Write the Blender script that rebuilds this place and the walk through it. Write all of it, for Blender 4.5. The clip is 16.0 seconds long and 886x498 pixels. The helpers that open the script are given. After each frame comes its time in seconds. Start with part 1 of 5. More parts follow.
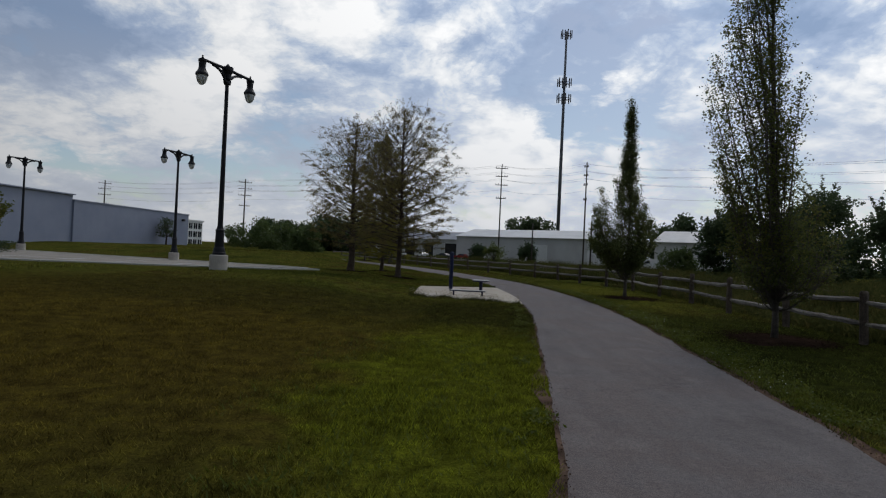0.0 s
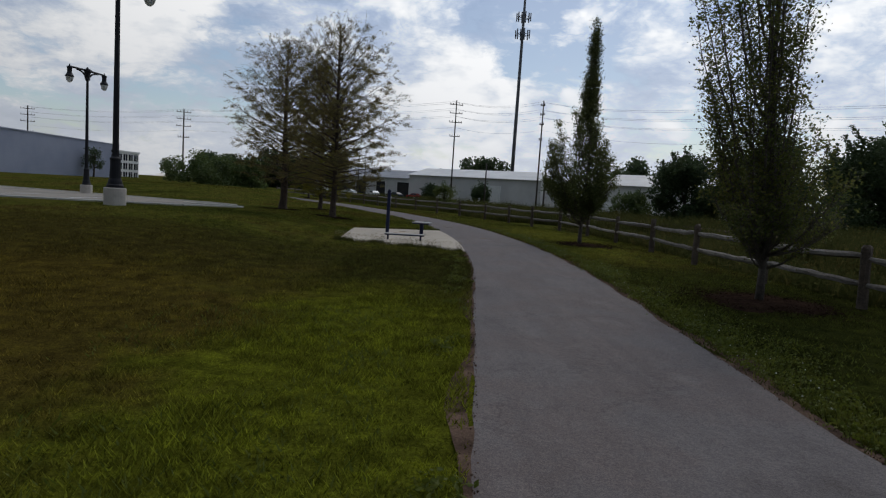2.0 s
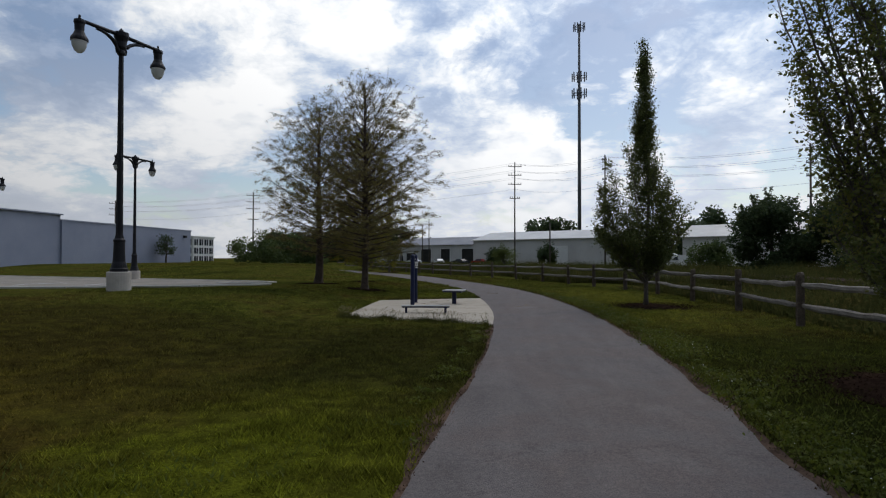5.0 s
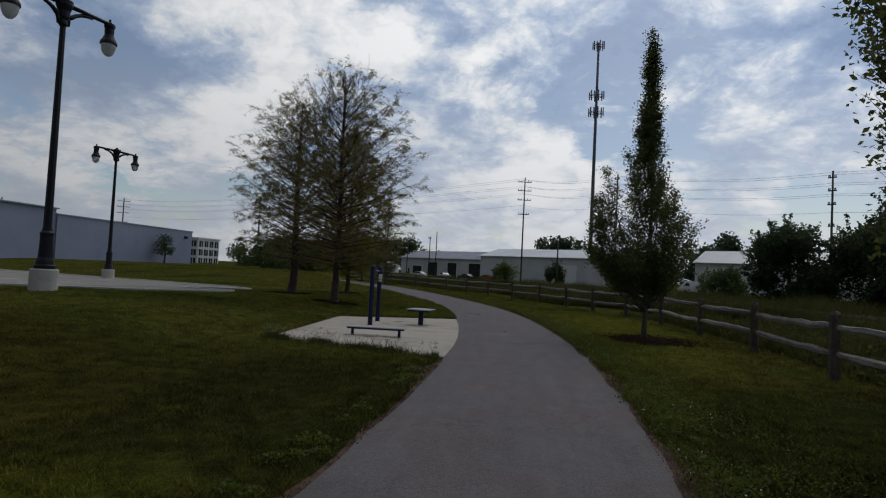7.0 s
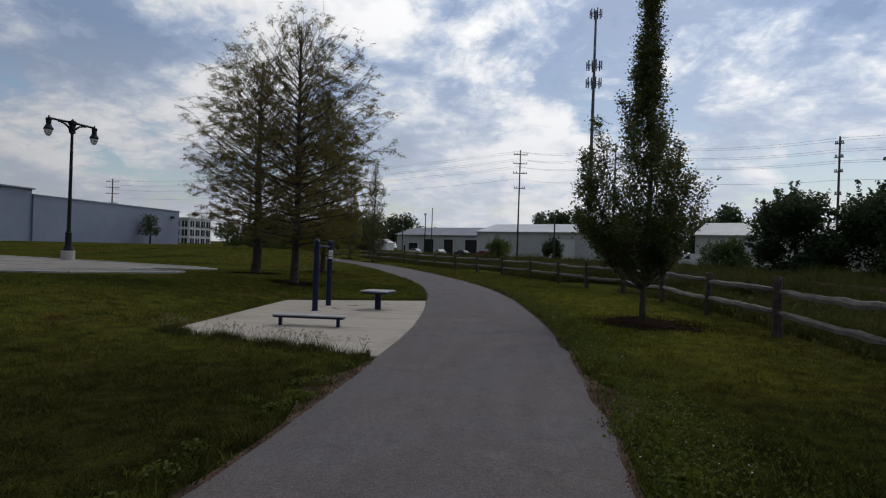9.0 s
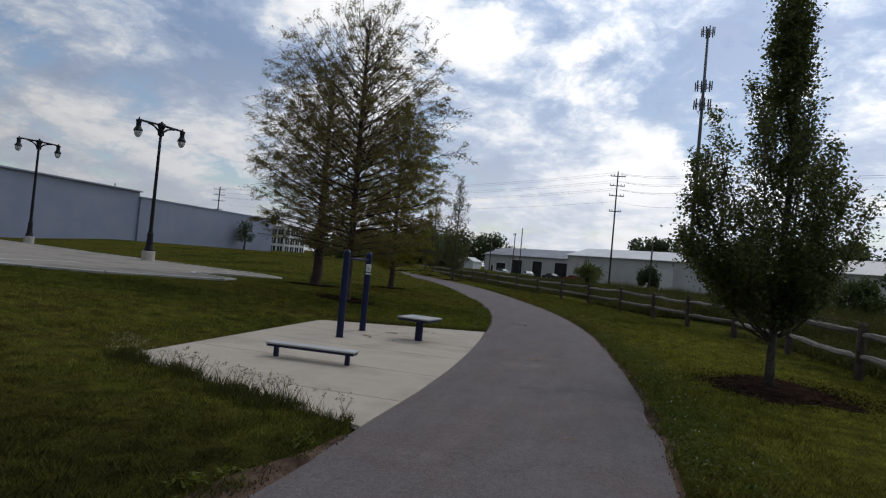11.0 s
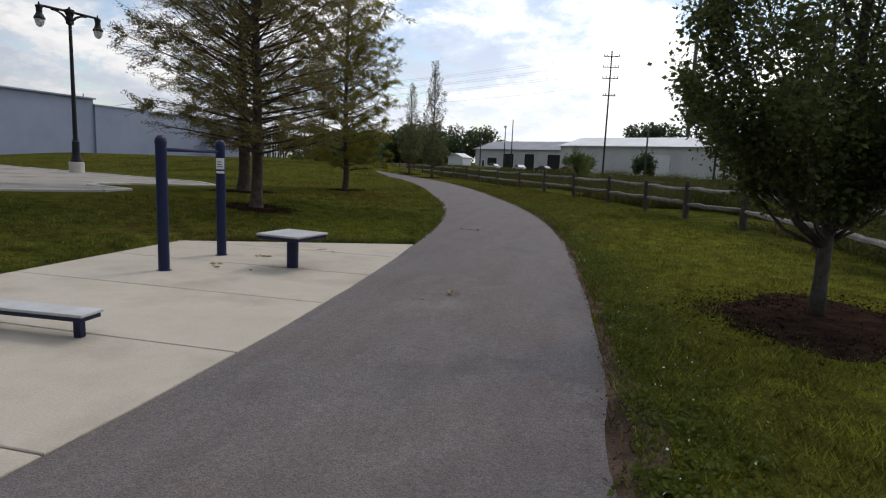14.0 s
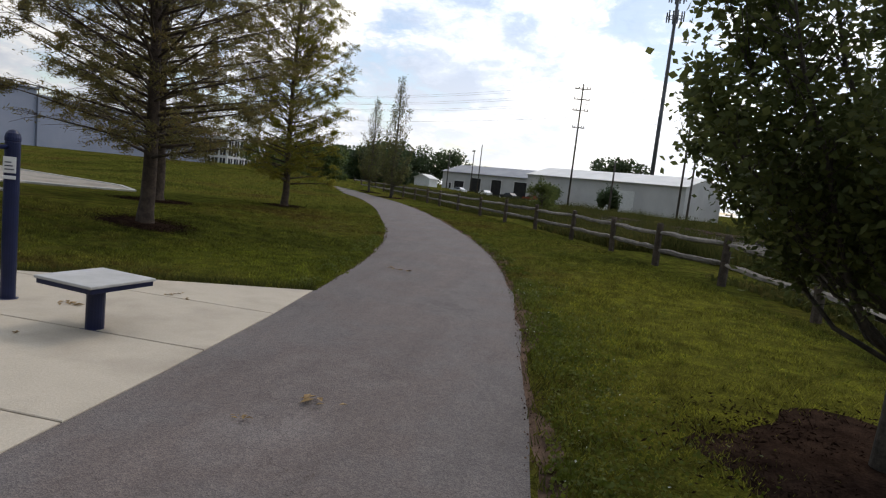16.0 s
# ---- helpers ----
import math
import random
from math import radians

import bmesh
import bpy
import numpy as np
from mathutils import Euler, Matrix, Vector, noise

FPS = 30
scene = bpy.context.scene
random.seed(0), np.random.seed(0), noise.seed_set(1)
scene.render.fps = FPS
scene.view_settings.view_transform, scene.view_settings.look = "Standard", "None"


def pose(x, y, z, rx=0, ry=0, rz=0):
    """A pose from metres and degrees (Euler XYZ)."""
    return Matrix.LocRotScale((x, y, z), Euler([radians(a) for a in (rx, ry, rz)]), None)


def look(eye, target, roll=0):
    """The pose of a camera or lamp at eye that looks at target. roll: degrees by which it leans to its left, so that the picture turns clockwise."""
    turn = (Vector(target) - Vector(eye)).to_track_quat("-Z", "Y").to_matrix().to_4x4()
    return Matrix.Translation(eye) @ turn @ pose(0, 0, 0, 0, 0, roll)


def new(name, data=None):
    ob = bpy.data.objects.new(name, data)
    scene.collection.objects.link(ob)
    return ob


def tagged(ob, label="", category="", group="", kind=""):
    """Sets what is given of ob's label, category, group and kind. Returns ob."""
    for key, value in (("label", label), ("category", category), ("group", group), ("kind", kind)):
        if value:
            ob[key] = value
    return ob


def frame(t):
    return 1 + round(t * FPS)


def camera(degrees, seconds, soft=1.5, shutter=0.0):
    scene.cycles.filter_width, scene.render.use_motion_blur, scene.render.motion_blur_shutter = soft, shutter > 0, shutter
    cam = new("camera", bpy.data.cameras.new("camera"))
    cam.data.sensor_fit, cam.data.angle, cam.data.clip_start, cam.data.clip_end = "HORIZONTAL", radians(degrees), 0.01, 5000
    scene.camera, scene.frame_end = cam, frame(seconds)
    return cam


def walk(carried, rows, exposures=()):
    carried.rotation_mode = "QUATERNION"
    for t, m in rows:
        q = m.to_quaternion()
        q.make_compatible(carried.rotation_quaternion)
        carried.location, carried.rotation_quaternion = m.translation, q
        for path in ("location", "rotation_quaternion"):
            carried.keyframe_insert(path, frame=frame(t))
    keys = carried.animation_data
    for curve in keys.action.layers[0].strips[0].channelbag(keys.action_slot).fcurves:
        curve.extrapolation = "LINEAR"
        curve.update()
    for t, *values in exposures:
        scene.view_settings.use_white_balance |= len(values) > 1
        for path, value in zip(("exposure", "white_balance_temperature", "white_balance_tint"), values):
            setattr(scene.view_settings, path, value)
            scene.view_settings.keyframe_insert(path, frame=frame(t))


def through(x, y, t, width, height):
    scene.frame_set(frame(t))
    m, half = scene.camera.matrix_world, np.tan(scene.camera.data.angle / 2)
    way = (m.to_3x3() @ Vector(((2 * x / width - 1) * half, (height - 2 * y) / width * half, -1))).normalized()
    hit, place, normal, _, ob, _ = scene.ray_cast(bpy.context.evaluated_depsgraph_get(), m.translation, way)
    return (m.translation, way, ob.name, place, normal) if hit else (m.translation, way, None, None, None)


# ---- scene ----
cam = camera(73.28, 16.0, soft=1.2)
METRES, EYE, TILT, LEAN, TURN = 21.1, 1.5, 0.0, 0.0, -0.1
PATH = [
    (0, (1.283, 0.168, 1.668), (1.209, 2.166, 1.679), 2.63),
    (0.5, (1.278, 1.165, 1.698), (1.181, 3.163, 1.715), 3.80),
    (1, (1.308, 2.092, 1.715), (1.217, 4.090, 1.748), 5.96),
    (1.5, (1.482, 2.693, 1.650), (1.232, 4.675, 1.552), 4.95),
    (2, (1.902, 3.207, 1.655), (1.992, 5.196, 1.473), 3.77),
    (2.5, (2.232, 3.825, 1.666), (2.440, 5.809, 1.529), 3.61),
    (3, (2.368, 4.560, 1.670), (2.430, 6.556, 1.553), 3.40),
    (3.5, (2.621, 5.052, 1.607), (2.588, 7.051, 1.537), 1.80),
    (4, (2.891, 5.491, 1.571), (2.820, 7.489, 1.521), 1.27),
    (4.2, (2.938, 5.725, 1.571), (2.799, 7.720, 1.533), -0.86),
    (6.3, (4.070, 8.341, 1.570), (3.824, 10.323, 1.683), 3.54),
    (6.5, (4.160, 8.640, 1.565), (3.895, 10.621, 1.648), 3.60),
    (7, (4.357, 9.563, 1.618), (4.161, 11.552, 1.695), 2.91),
    (7.5, (4.536, 10.318, 1.661), (4.286, 12.300, 1.746), 2.28),
    (8, (4.716, 11.014, 1.649), (4.501, 13.000, 1.734), 2.60),
    (8.5, (4.857, 11.734, 1.627), (4.535, 13.708, 1.673), 5.63),
    (9, (5.064, 12.472, 1.582), (4.873, 14.463, 1.582), 1.99),
    (9.5, (5.266, 13.317, 1.643), (4.994, 15.295, 1.752), -0.49),
    (9.7, (5.296, 13.628, 1.659), (4.886, 15.584, 1.727), 0.79),
    (11.8, (5.448, 16.598, 1.606), (4.965, 18.538, 1.646), 5.95),
    (12, (5.485, 16.861, 1.601), (5.034, 18.809, 1.607), 4.15),
    (12.5, (5.609, 17.439, 1.588), (5.107, 19.375, 1.567), 4.41),
    (13, (5.677, 18.112, 1.573), (5.287, 20.072, 1.476), 4.38),
    (13.5, (5.763, 18.911, 1.547), (5.252, 20.844, 1.480), 3.36),
    (14, (5.920, 19.782, 1.540), (5.465, 21.707, 1.249), 2.38),
    (14.5, (5.983, 20.367, 1.564), (5.310, 22.247, 1.450), 4.02),
    (15, (5.971, 21.355, 1.579), (5.440, 23.280, 1.465), 4.16),
    (15.5, (5.973, 21.950, 1.598), (5.411, 23.863, 1.439), 7.04),
    (16, (5.996, 22.489, 1.658), (5.652, 24.447, 1.444), 6.46),
]
walk(cam, [(t, look(eye, target, roll)) for t, eye, target, roll in PATH],
     exposures=[(0.0, -0.6, 6500, 10), (1.0, -0.62, 6500, 10), (2.0, -0.52, 6500, 10), (2.5, -0.15, 6550, 10), (4.2, -0.12, 6550, 10), (6.3, -0.82, 6450, 10), (8.0, -0.68, 6450, 10), (9.0, -0.58, 6500, 11), (9.7, -0.42, 6500, 11),
                (12.0, -0.32, 6550, 11), (12.5, -0.23, 6600, 11), (13.0, 0.04, 6700, 11), (13.5, 0.1, 6700, 11), (14.0, 0.24, 6750, 11), (14.5, 0.24, 6750, 11), (15.0, 0.16, 6800, 11), (15.5, 0.24, 6850, 11), (16.0, 0.30, 6950, 11)])

# ---- world and light ----
SUN_EL, SUN_AZ = radians(52), radians(28)      # ahead and a little to the right, azimuth from +y towards +x
world = bpy.data.worlds.new("world")
scene.world = world
world.use_nodes = True


def wire(nt, a, ai, b, bi):
    nt.links.new(a.outputs[ai], b.inputs[bi])


def node(nt, kind, **kw):
    n = nt.nodes.new(kind)
    for k, v in kw.items():
        if k in ("operation", "blend_type", "data_type", "sky_type", "noise_dimensions", "interpolation", "feature"):
            if k == "operation":
                n.operation = v
            elif k == "blend_type":
                n.blend_type = v
            elif k == "data_type":
                n.data_type = v
            elif k == "sky_type":
                n.sky_type = v
            elif k == "feature":
                n.feature = v
        else:
            n.inputs[k].default_value = v
    return n


def ramp(nt, stops):
    n = nt.nodes.new("ShaderNodeValToRGB")
    e = n.color_ramp.elements
    while len(e) < len(stops):
        e.new(0.5)
    for el, (p, c) in zip(e, stops):
        el.position, el.color = p, (*c, 1) if len(c) == 3 else c
    return n


def build_sky():
    nt = world.node_tree
    nt.nodes.clear()
    out = nt.nodes.new("ShaderNodeOutputWorld")
    bg = node(nt, "ShaderNodeBackground", Strength=0.1)
    sky = node(nt, "ShaderNodeTexSky", sky_type="NISHITA")
    sky.sun_disc, sky.sun_elevation, sky.sun_rotation = False, SUN_EL, SUN_AZ
    sky.air_density, sky.dust_density, sky.ozone_density = 1.0, 1.2, 1.2
    tc = nt.nodes.new("ShaderNodeTexCoord")
    sep = nt.nodes.new("ShaderNodeSeparateXYZ")
    wire(nt, tc, "Generated", sep, 0)
    zc = node(nt, "ShaderNodeMath", operation="MAXIMUM")
    wire(nt, sep, "Z", zc, 0)
    zc.inputs[1].default_value = 0.0
    za = node(nt, "ShaderNodeMath", operation="ADD")
    wire(nt, zc, 0, za, 0)
    za.inputs[1].default_value = 0.32
    dv = [node(nt, "ShaderNodeMath", operation="DIVIDE") for _ in range(2)]
    for d, ax in zip(dv, "XY"):
        wire(nt, sep, ax, d, 0)
        wire(nt, za, 0, d, 1)
    com = nt.nodes.new("ShaderNodeCombineXYZ")
    wire(nt, dv[0], 0, com, 0)
    wire(nt, dv[1], 0, com, 1)
    com.inputs[2].default_value = 3.7
    big = node(nt, "ShaderNodeTexNoise", Scale=1.7, Detail=12.0, Roughness=0.60, Distortion=0.15)
    wire(nt, com, 0, big, "Vector")
    warp = node(nt, "ShaderNodeTexNoise", Scale=3.0, Detail=5.0, Roughness=0.6)
    wire(nt, com, 0, warp, "Vector")
    bend = node(nt, "ShaderNodeVectorMath", operation="MULTIPLY_ADD")
    wire(nt, warp, "Color", bend, 0)
    bend.inputs[1].default_value = (0.28, 0.28, 0.0)
    wire(nt, com, 0, bend, 2)
    puff = node(nt, "ShaderNodeTexVoronoi", feature="SMOOTH_F1", Scale=3.9)
    puff.inputs["Detail"].default_value, puff.inputs["Roughness"].default_value = 6.0, 0.62
    puff.inputs["Smoothness"].default_value = 0.25
    puff.normalize = True
    wire(nt, bend, 0, puff, "Vector")
    dens = node(nt, "ShaderNodeMath", operation="MULTIPLY_ADD")
    wire(nt, puff, "Distance", dens, 0)
    dens.inputs[1].default_value = -0.70
    wire(nt, big, "Fac", dens, 2)
    def bank(az, el, wide, amount, onto):
        """Adds amount to a density within a soft round region of the sky."""
        a, e = radians(az), radians(el)
        dt = node(nt, "ShaderNodeVectorMath", operation="DOT_PRODUCT")
        wire(nt, tc, "Generated", dt, 0)
        dt.inputs[1].default_value = (math.sin(a) * math.cos(e), math.cos(a) * math.cos(e), math.sin(e))
        mp = node(nt, "ShaderNodeMapRange")
        mp.interpolation_type = "SMOOTHSTEP"
        mp.inputs["From Min"].default_value, mp.inputs["From Max"].default_value = math.cos(radians(wide)), 1.0
        mp.inputs["To Min"].default_value, mp.inputs["To Max"].default_value = 0.0, amount
        wire(nt, dt, "Value", mp, "Value")
        sm = node(nt, "ShaderNodeMath", operation="ADD")
        wire(nt, onto, 0, sm, 0)
        wire(nt, mp, 0, sm, 1)
        return sm

    for az, el, wide, amount in ((-30, 18, 17, 0.09), (-8, 21, 14, 0.07), (13, 17, 9, -0.10), (31, 12, 11, -0.05), (28, 24, 14, 0.08), (4, 8, 12, 0.06)):
        dens = bank(az, el, wide, amount, dens)
    cover = ramp(nt, [(0.19, (0, 0, 0)), (0.235, (0.5, 0.5, 0.5)), (0.295, (1, 1, 1))])
    wire(nt, dens, 0, cover, 0)
    # shading inside the cloud sheet: bright tops, blue-grey bellies
    sh = node(nt, "ShaderNodeTexNoise", Scale=2.1, Detail=12.0, Roughness=0.62, Distortion=0.2)
    off = node(nt, "ShaderNodeVectorMath", operation="ADD")
    wire(nt, com, 0, off, 0)
    off.inputs[1].default_value = (4.3, 1.9, 8.0)
    wire(nt, off, 0, sh, "Vector")
    shade = ramp(nt, [(0.11, (3.0, 4.1, 6.1)), (0.21, (4.3, 5.4, 7.4)), (0.275, (6.4, 7.3, 8.7)), (0.33, (9.2, 9.6, 10.1)), (0.40, (11.3, 11.4, 11.5))])
    thick = node(nt, "ShaderNodeMath", operation="MULTIPLY_ADD")
    wire(nt, puff, "Distance", thick, 0)
    thick.inputs[1].default_value = -0.80
    wire(nt, sh, "Fac", thick, 2)
    for az, el, wide, amount in ((-31, 19, 11, -0.035), (-15, 13, 7, -0.035), (-4, 20, 14, 0.05), (8, 10, 12, 0.03), (30, 18, 16, 0.05)):
        thick = bank(az, el, wide, amount, thick)
    wire(nt, thick, 0, shade, 0)
    # the sheet is brighter round the hidden sun
    sd = Vector((math.sin(SUN_AZ) * math.cos(SUN_EL), math.cos(SUN_AZ) * math.cos(SUN_EL), math.sin(SUN_EL)))
    dot = node(nt, "ShaderNodeVectorMath", operation="DOT_PRODUCT")
    wire(nt, tc, "Generated", dot, 0)
    dot.inputs[1].default_value = sd
    glow = node(nt, "ShaderNodeMapRange")
    glow.inputs["From Min"].default_value, glow.inputs["From Max"].default_value = -0.2, 1.0
    glow.inputs["To Min"].default_value, glow.inputs["To Max"].default_value = 0.20, 1.58
    wire(nt, dot, "Value", glow, "Value")
    low = node(nt, "ShaderNodeMapRange")
    low.inputs["From Min"].default_value, low.inputs["From Max"].default_value = 0.02, 0.30
    low.inputs["To Min"].default_value, low.inputs["To Max"].default_value = 0.75, 0.0
    wire(nt, sep, "Z", low, "Value")
    hazy = node(nt, "ShaderNodeMix", data_type="RGBA")
    wire(nt, low, 0, hazy, 0)
    wire(nt, shade, 0, hazy, 6)
    hazy.inputs[7].default_value = (8.6, 8.9, 9.4, 1)
    lit = node(nt, "ShaderNodeVectorMath", operation="SCALE")
    wire(nt, hazy, 2, lit, 0)
    wire(nt, glow, 0, lit, "Scale")
    mix = node(nt, "ShaderNodeMix", data_type="RGBA")
    wire(nt, cover, 0, mix, 0)
    skys = node(nt, "ShaderNodeVectorMath", operation="SCALE")
    wire(nt, sky, 0, skys, 0)
    skys.inputs["Scale"].default_value = 1.25
    wire(nt, skys, 0, mix, 6)
    wire(nt, lit, 0, mix, 7)
    wire(nt, mix, 2, bg, 0)
    wire(nt, bg, 0, out, 0)


build_sky()
sun = new("sun", bpy.data.lights.new("sun", "SUN"))
sun.data.energy, sun.data.angle, sun.data.color = 0.7, radians(12), (1.0, 0.95, 0.88)
sun.matrix_world = look((60 * math.sin(SUN_AZ) * math.cos(SUN_EL), 60 * math.cos(SUN_AZ) * math.cos(SUN_EL), 60 * math.sin(SUN_EL)), (0, 0, 0))

# ---- materials ----


def material(name):
    m = bpy.data.materials.new(name)
    m.use_nodes = True
    nt = m.node_tree
    return m, nt, nt.nodes["Principled BSDF"]


def varied(name, a, b, scale=3.0, rough=0.8, metal=0.0, fine=60.0, fine_amount=0.25, bump=0.2, third=None, spec=0.3, per_object=0.0, per_island=0.0):
    """Two colours blended by a coarse noise, a fine grain on top, and a fine relief."""
    m, nt, p = material(name)
    tc = nt.nodes.new("ShaderNodeTexCoord")
    n1 = node(nt, "ShaderNodeTexNoise", Scale=scale, Detail=5.0, Roughness=0.6)
    wire(nt, tc, "Object", n1, "Vector")
    stops = [(0.36, a), (0.64, b)] if third is None else [(0.32, a), (0.52, b), (0.68, third)]
    r = ramp(nt, stops)
    wire(nt, n1, "Fac", r, 0)
    n2 = node(nt, "ShaderNodeTexNoise", Scale=fine, Detail=3.0, Roughness=0.7)
    wire(nt, tc, "Object", n2, "Vector")
    mr = node(nt, "ShaderNodeMapRange")
    mr.inputs["From Min"].default_value, mr.inputs["From Max"].default_value = 0.25, 0.75
    mr.inputs["To Min"].default_value, mr.inputs["To Max"].default_value = 1 - fine_amount, 1 + fine_amount
    wire(nt, n2, "Fac", mr, "Value")
    sc = node(nt, "ShaderNodeVectorMath", operation="SCALE")
    wire(nt, r, 0, sc, 0)
    wire(nt, mr, 0, sc, "Scale")
    last = sc
    if per_object or per_island:
        src = nt.nodes.new("ShaderNodeObjectInfo" if per_object else "ShaderNodeNewGeometry")
        amount = per_object or per_island
        mo = node(nt, "ShaderNodeMapRange")
        mo.inputs["To Min"].default_value, mo.inputs["To Max"].default_value = 1 - amount, 1 + amount
        wire(nt, src, "Random" if per_object else "Random Per Island", mo, "Value")
        s2 = node(nt, "ShaderNodeVectorMath", operation="SCALE")
        wire(nt, sc, 0, s2, 0)
        wire(nt, mo, 0, s2, "Scale")
        last = s2
    wire(nt, last, 0, p, "Base Color")
    p.inputs["Roughness"].default_value, p.inputs["Metallic"].default_value = rough, metal
    p.inputs["Specular IOR Level"].default_value = spec
    if bump:
        bp = node(nt, "ShaderNodeBump", Strength=bump, Distance=0.02)
        wire(nt, n2, "Fac", bp, "Height")
        wire(nt, bp, 0, p, "Normal")
    return m


def leafy(name, a, b, c, through=0.45, scale=0.9, rough=0.55, gloss=0.2):
    """Foliage: colour by island, with light passing through the leaves."""
    m, nt, p = material(name)
    geo = nt.nodes.new("ShaderNodeNewGeometry")
    r = ramp(nt, [(0.0, a), (0.55, b), (1.0, c)])
    tc = nt.nodes.new("ShaderNodeTexCoord")
    n1 = node(nt, "ShaderNodeTexNoise", Scale=scale, Detail=3.0)
    wire(nt, tc, "Object", n1, "Vector")
    mx = node(nt, "ShaderNodeMath", operation="MULTIPLY_ADD")
    wire(nt, geo, "Random Per Island", mx, 0)
    mx.inputs[1].default_value = 0.55
    sh = node(nt, "ShaderNodeMath", operation="SUBTRACT")
    wire(nt, n1, "Fac", sh, 0)
    sh.inputs[1].default_value = 0.28
    wire(nt, sh, 0, mx, 2)
    wire(nt, mx, 0, r, 0)
    wire(nt, r, 0, p, "Base Color")
    p.inputs["Roughness"].default_value = rough
    p.inputs["Specular IOR Level"].default_value = gloss
    tr = nt.nodes.new("ShaderNodeBsdfTranslucent")
    wire(nt, r, 0, tr, 0)
    ms = nt.nodes.new("ShaderNodeMixShader")
    ms.inputs[0].default_value = through
    wire(nt, p, 0, ms, 1)
    wire(nt, tr, 0, ms, 2)
    wire(nt, ms, 0, nt.nodes["Material Output"], 0)
    return m


def grass_material(name, blades):
    """Lawn colour in broad patches (green, yellow-green, dry brown), the same for the soil sheet and the blades on it."""
    m, nt, p = material(name)
    tc = nt.nodes.new("ShaderNodeTexCoord")
    n1 = node(nt, "ShaderNodeTexNoise", Scale=0.16, Detail=4.0, Roughness=0.6)
    n2 = node(nt, "ShaderNodeTexNoise", Scale=2.1, Detail=7.0, Roughness=0.7)
    n3 = node(nt, "ShaderNodeTexNoise", Scale=38.0, Detail=4.0, Roughness=0.75)
    for n in (n1, n2, n3):
        wire(nt, tc, "Object", n, "Vector")
    # the lawn's own patches, plus painted shade on the verge, edges broken by noise
    fray = node(nt, "ShaderNodeTexNoise", Scale=0.55, Detail=6.0, Roughness=0.65)
    wire(nt, tc, "Object", fray, "Vector")
    bent_at = node(nt, "ShaderNodeVectorMath", operation="MULTIPLY_ADD")
    wire(nt, fray, "Color", bent_at, 0)
    bent_at.inputs[1].default_value = (4.5, 5.5, 0.0)
    wire(nt, tc, "Object", bent_at, 2)

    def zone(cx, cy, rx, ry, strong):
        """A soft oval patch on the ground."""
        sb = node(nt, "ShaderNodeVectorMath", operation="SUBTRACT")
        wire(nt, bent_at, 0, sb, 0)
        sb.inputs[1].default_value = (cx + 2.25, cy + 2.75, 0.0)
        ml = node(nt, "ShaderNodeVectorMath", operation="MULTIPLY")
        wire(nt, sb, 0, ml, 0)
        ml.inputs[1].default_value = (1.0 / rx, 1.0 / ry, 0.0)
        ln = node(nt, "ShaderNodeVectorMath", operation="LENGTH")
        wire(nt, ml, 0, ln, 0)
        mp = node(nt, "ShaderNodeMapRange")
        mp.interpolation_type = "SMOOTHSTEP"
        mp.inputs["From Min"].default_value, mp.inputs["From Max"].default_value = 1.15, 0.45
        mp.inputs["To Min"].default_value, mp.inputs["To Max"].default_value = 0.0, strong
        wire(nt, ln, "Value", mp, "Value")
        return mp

    k = 0.96 if blades else 0.58
    ml = node(nt, "ShaderNodeMath", operation="MULTIPLY_ADD")
    wire(nt, n2, "Fac", ml, 0)
    ml.inputs[1].default_value = 0.7
    wire(nt, n1, "Fac", ml, 2)
    r = ramp(nt, [(0.66, tuple(k * v for v in (0.060, 0.068, 0.015))), (0.80, tuple(k * v for v in (0.108, 0.118, 0.021))),
                  (0.93, tuple(k * v for v in (0.142, 0.132, 0.028))), (1.04, tuple(k * v for v in (0.100, 0.076, 0.021)))])
    wire(nt, ml, 0, r, 0)
    for cx, cy, rx, ry, strong, shade in (
            (-9.5, 9.0, 14.0, 12.0, 0.95, (0.126, 0.092, 0.019)),      # dry ochre lawn
            (-4.5, 17.5, 9.5, 4.5, 0.65, (0.066, 0.058, 0.016)),       # worn olive band
            (2.3, 16.8, 3.0, 4.4, 0.75, (0.055, 0.056, 0.015)),
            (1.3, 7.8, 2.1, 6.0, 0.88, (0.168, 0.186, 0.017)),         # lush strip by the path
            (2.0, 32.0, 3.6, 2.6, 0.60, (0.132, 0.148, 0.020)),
            (8.8, 13.0, 4.4, 9.5, 0.85, (0.044, 0.052, 0.013)),        # deep green verge, darkened to paint in the trees' shade
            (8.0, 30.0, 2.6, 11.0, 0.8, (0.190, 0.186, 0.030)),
            (24.0, 30.0, 12.5, 70.0, 0.92, (0.052, 0.046, 0.018))):    # rough ground behind the fence
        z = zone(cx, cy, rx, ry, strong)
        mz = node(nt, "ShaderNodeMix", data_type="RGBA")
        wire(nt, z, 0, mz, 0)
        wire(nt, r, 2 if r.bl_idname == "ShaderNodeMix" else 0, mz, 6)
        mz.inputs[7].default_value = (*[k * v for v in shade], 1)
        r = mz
    mr = node(nt, "ShaderNodeMapRange")
    mr.inputs["From Min"].default_value, mr.inputs["From Max"].default_value = 0.3, 0.7
    mr.inputs["To Min"].default_value, mr.inputs["To Max"].default_value = 0.40, 1.65
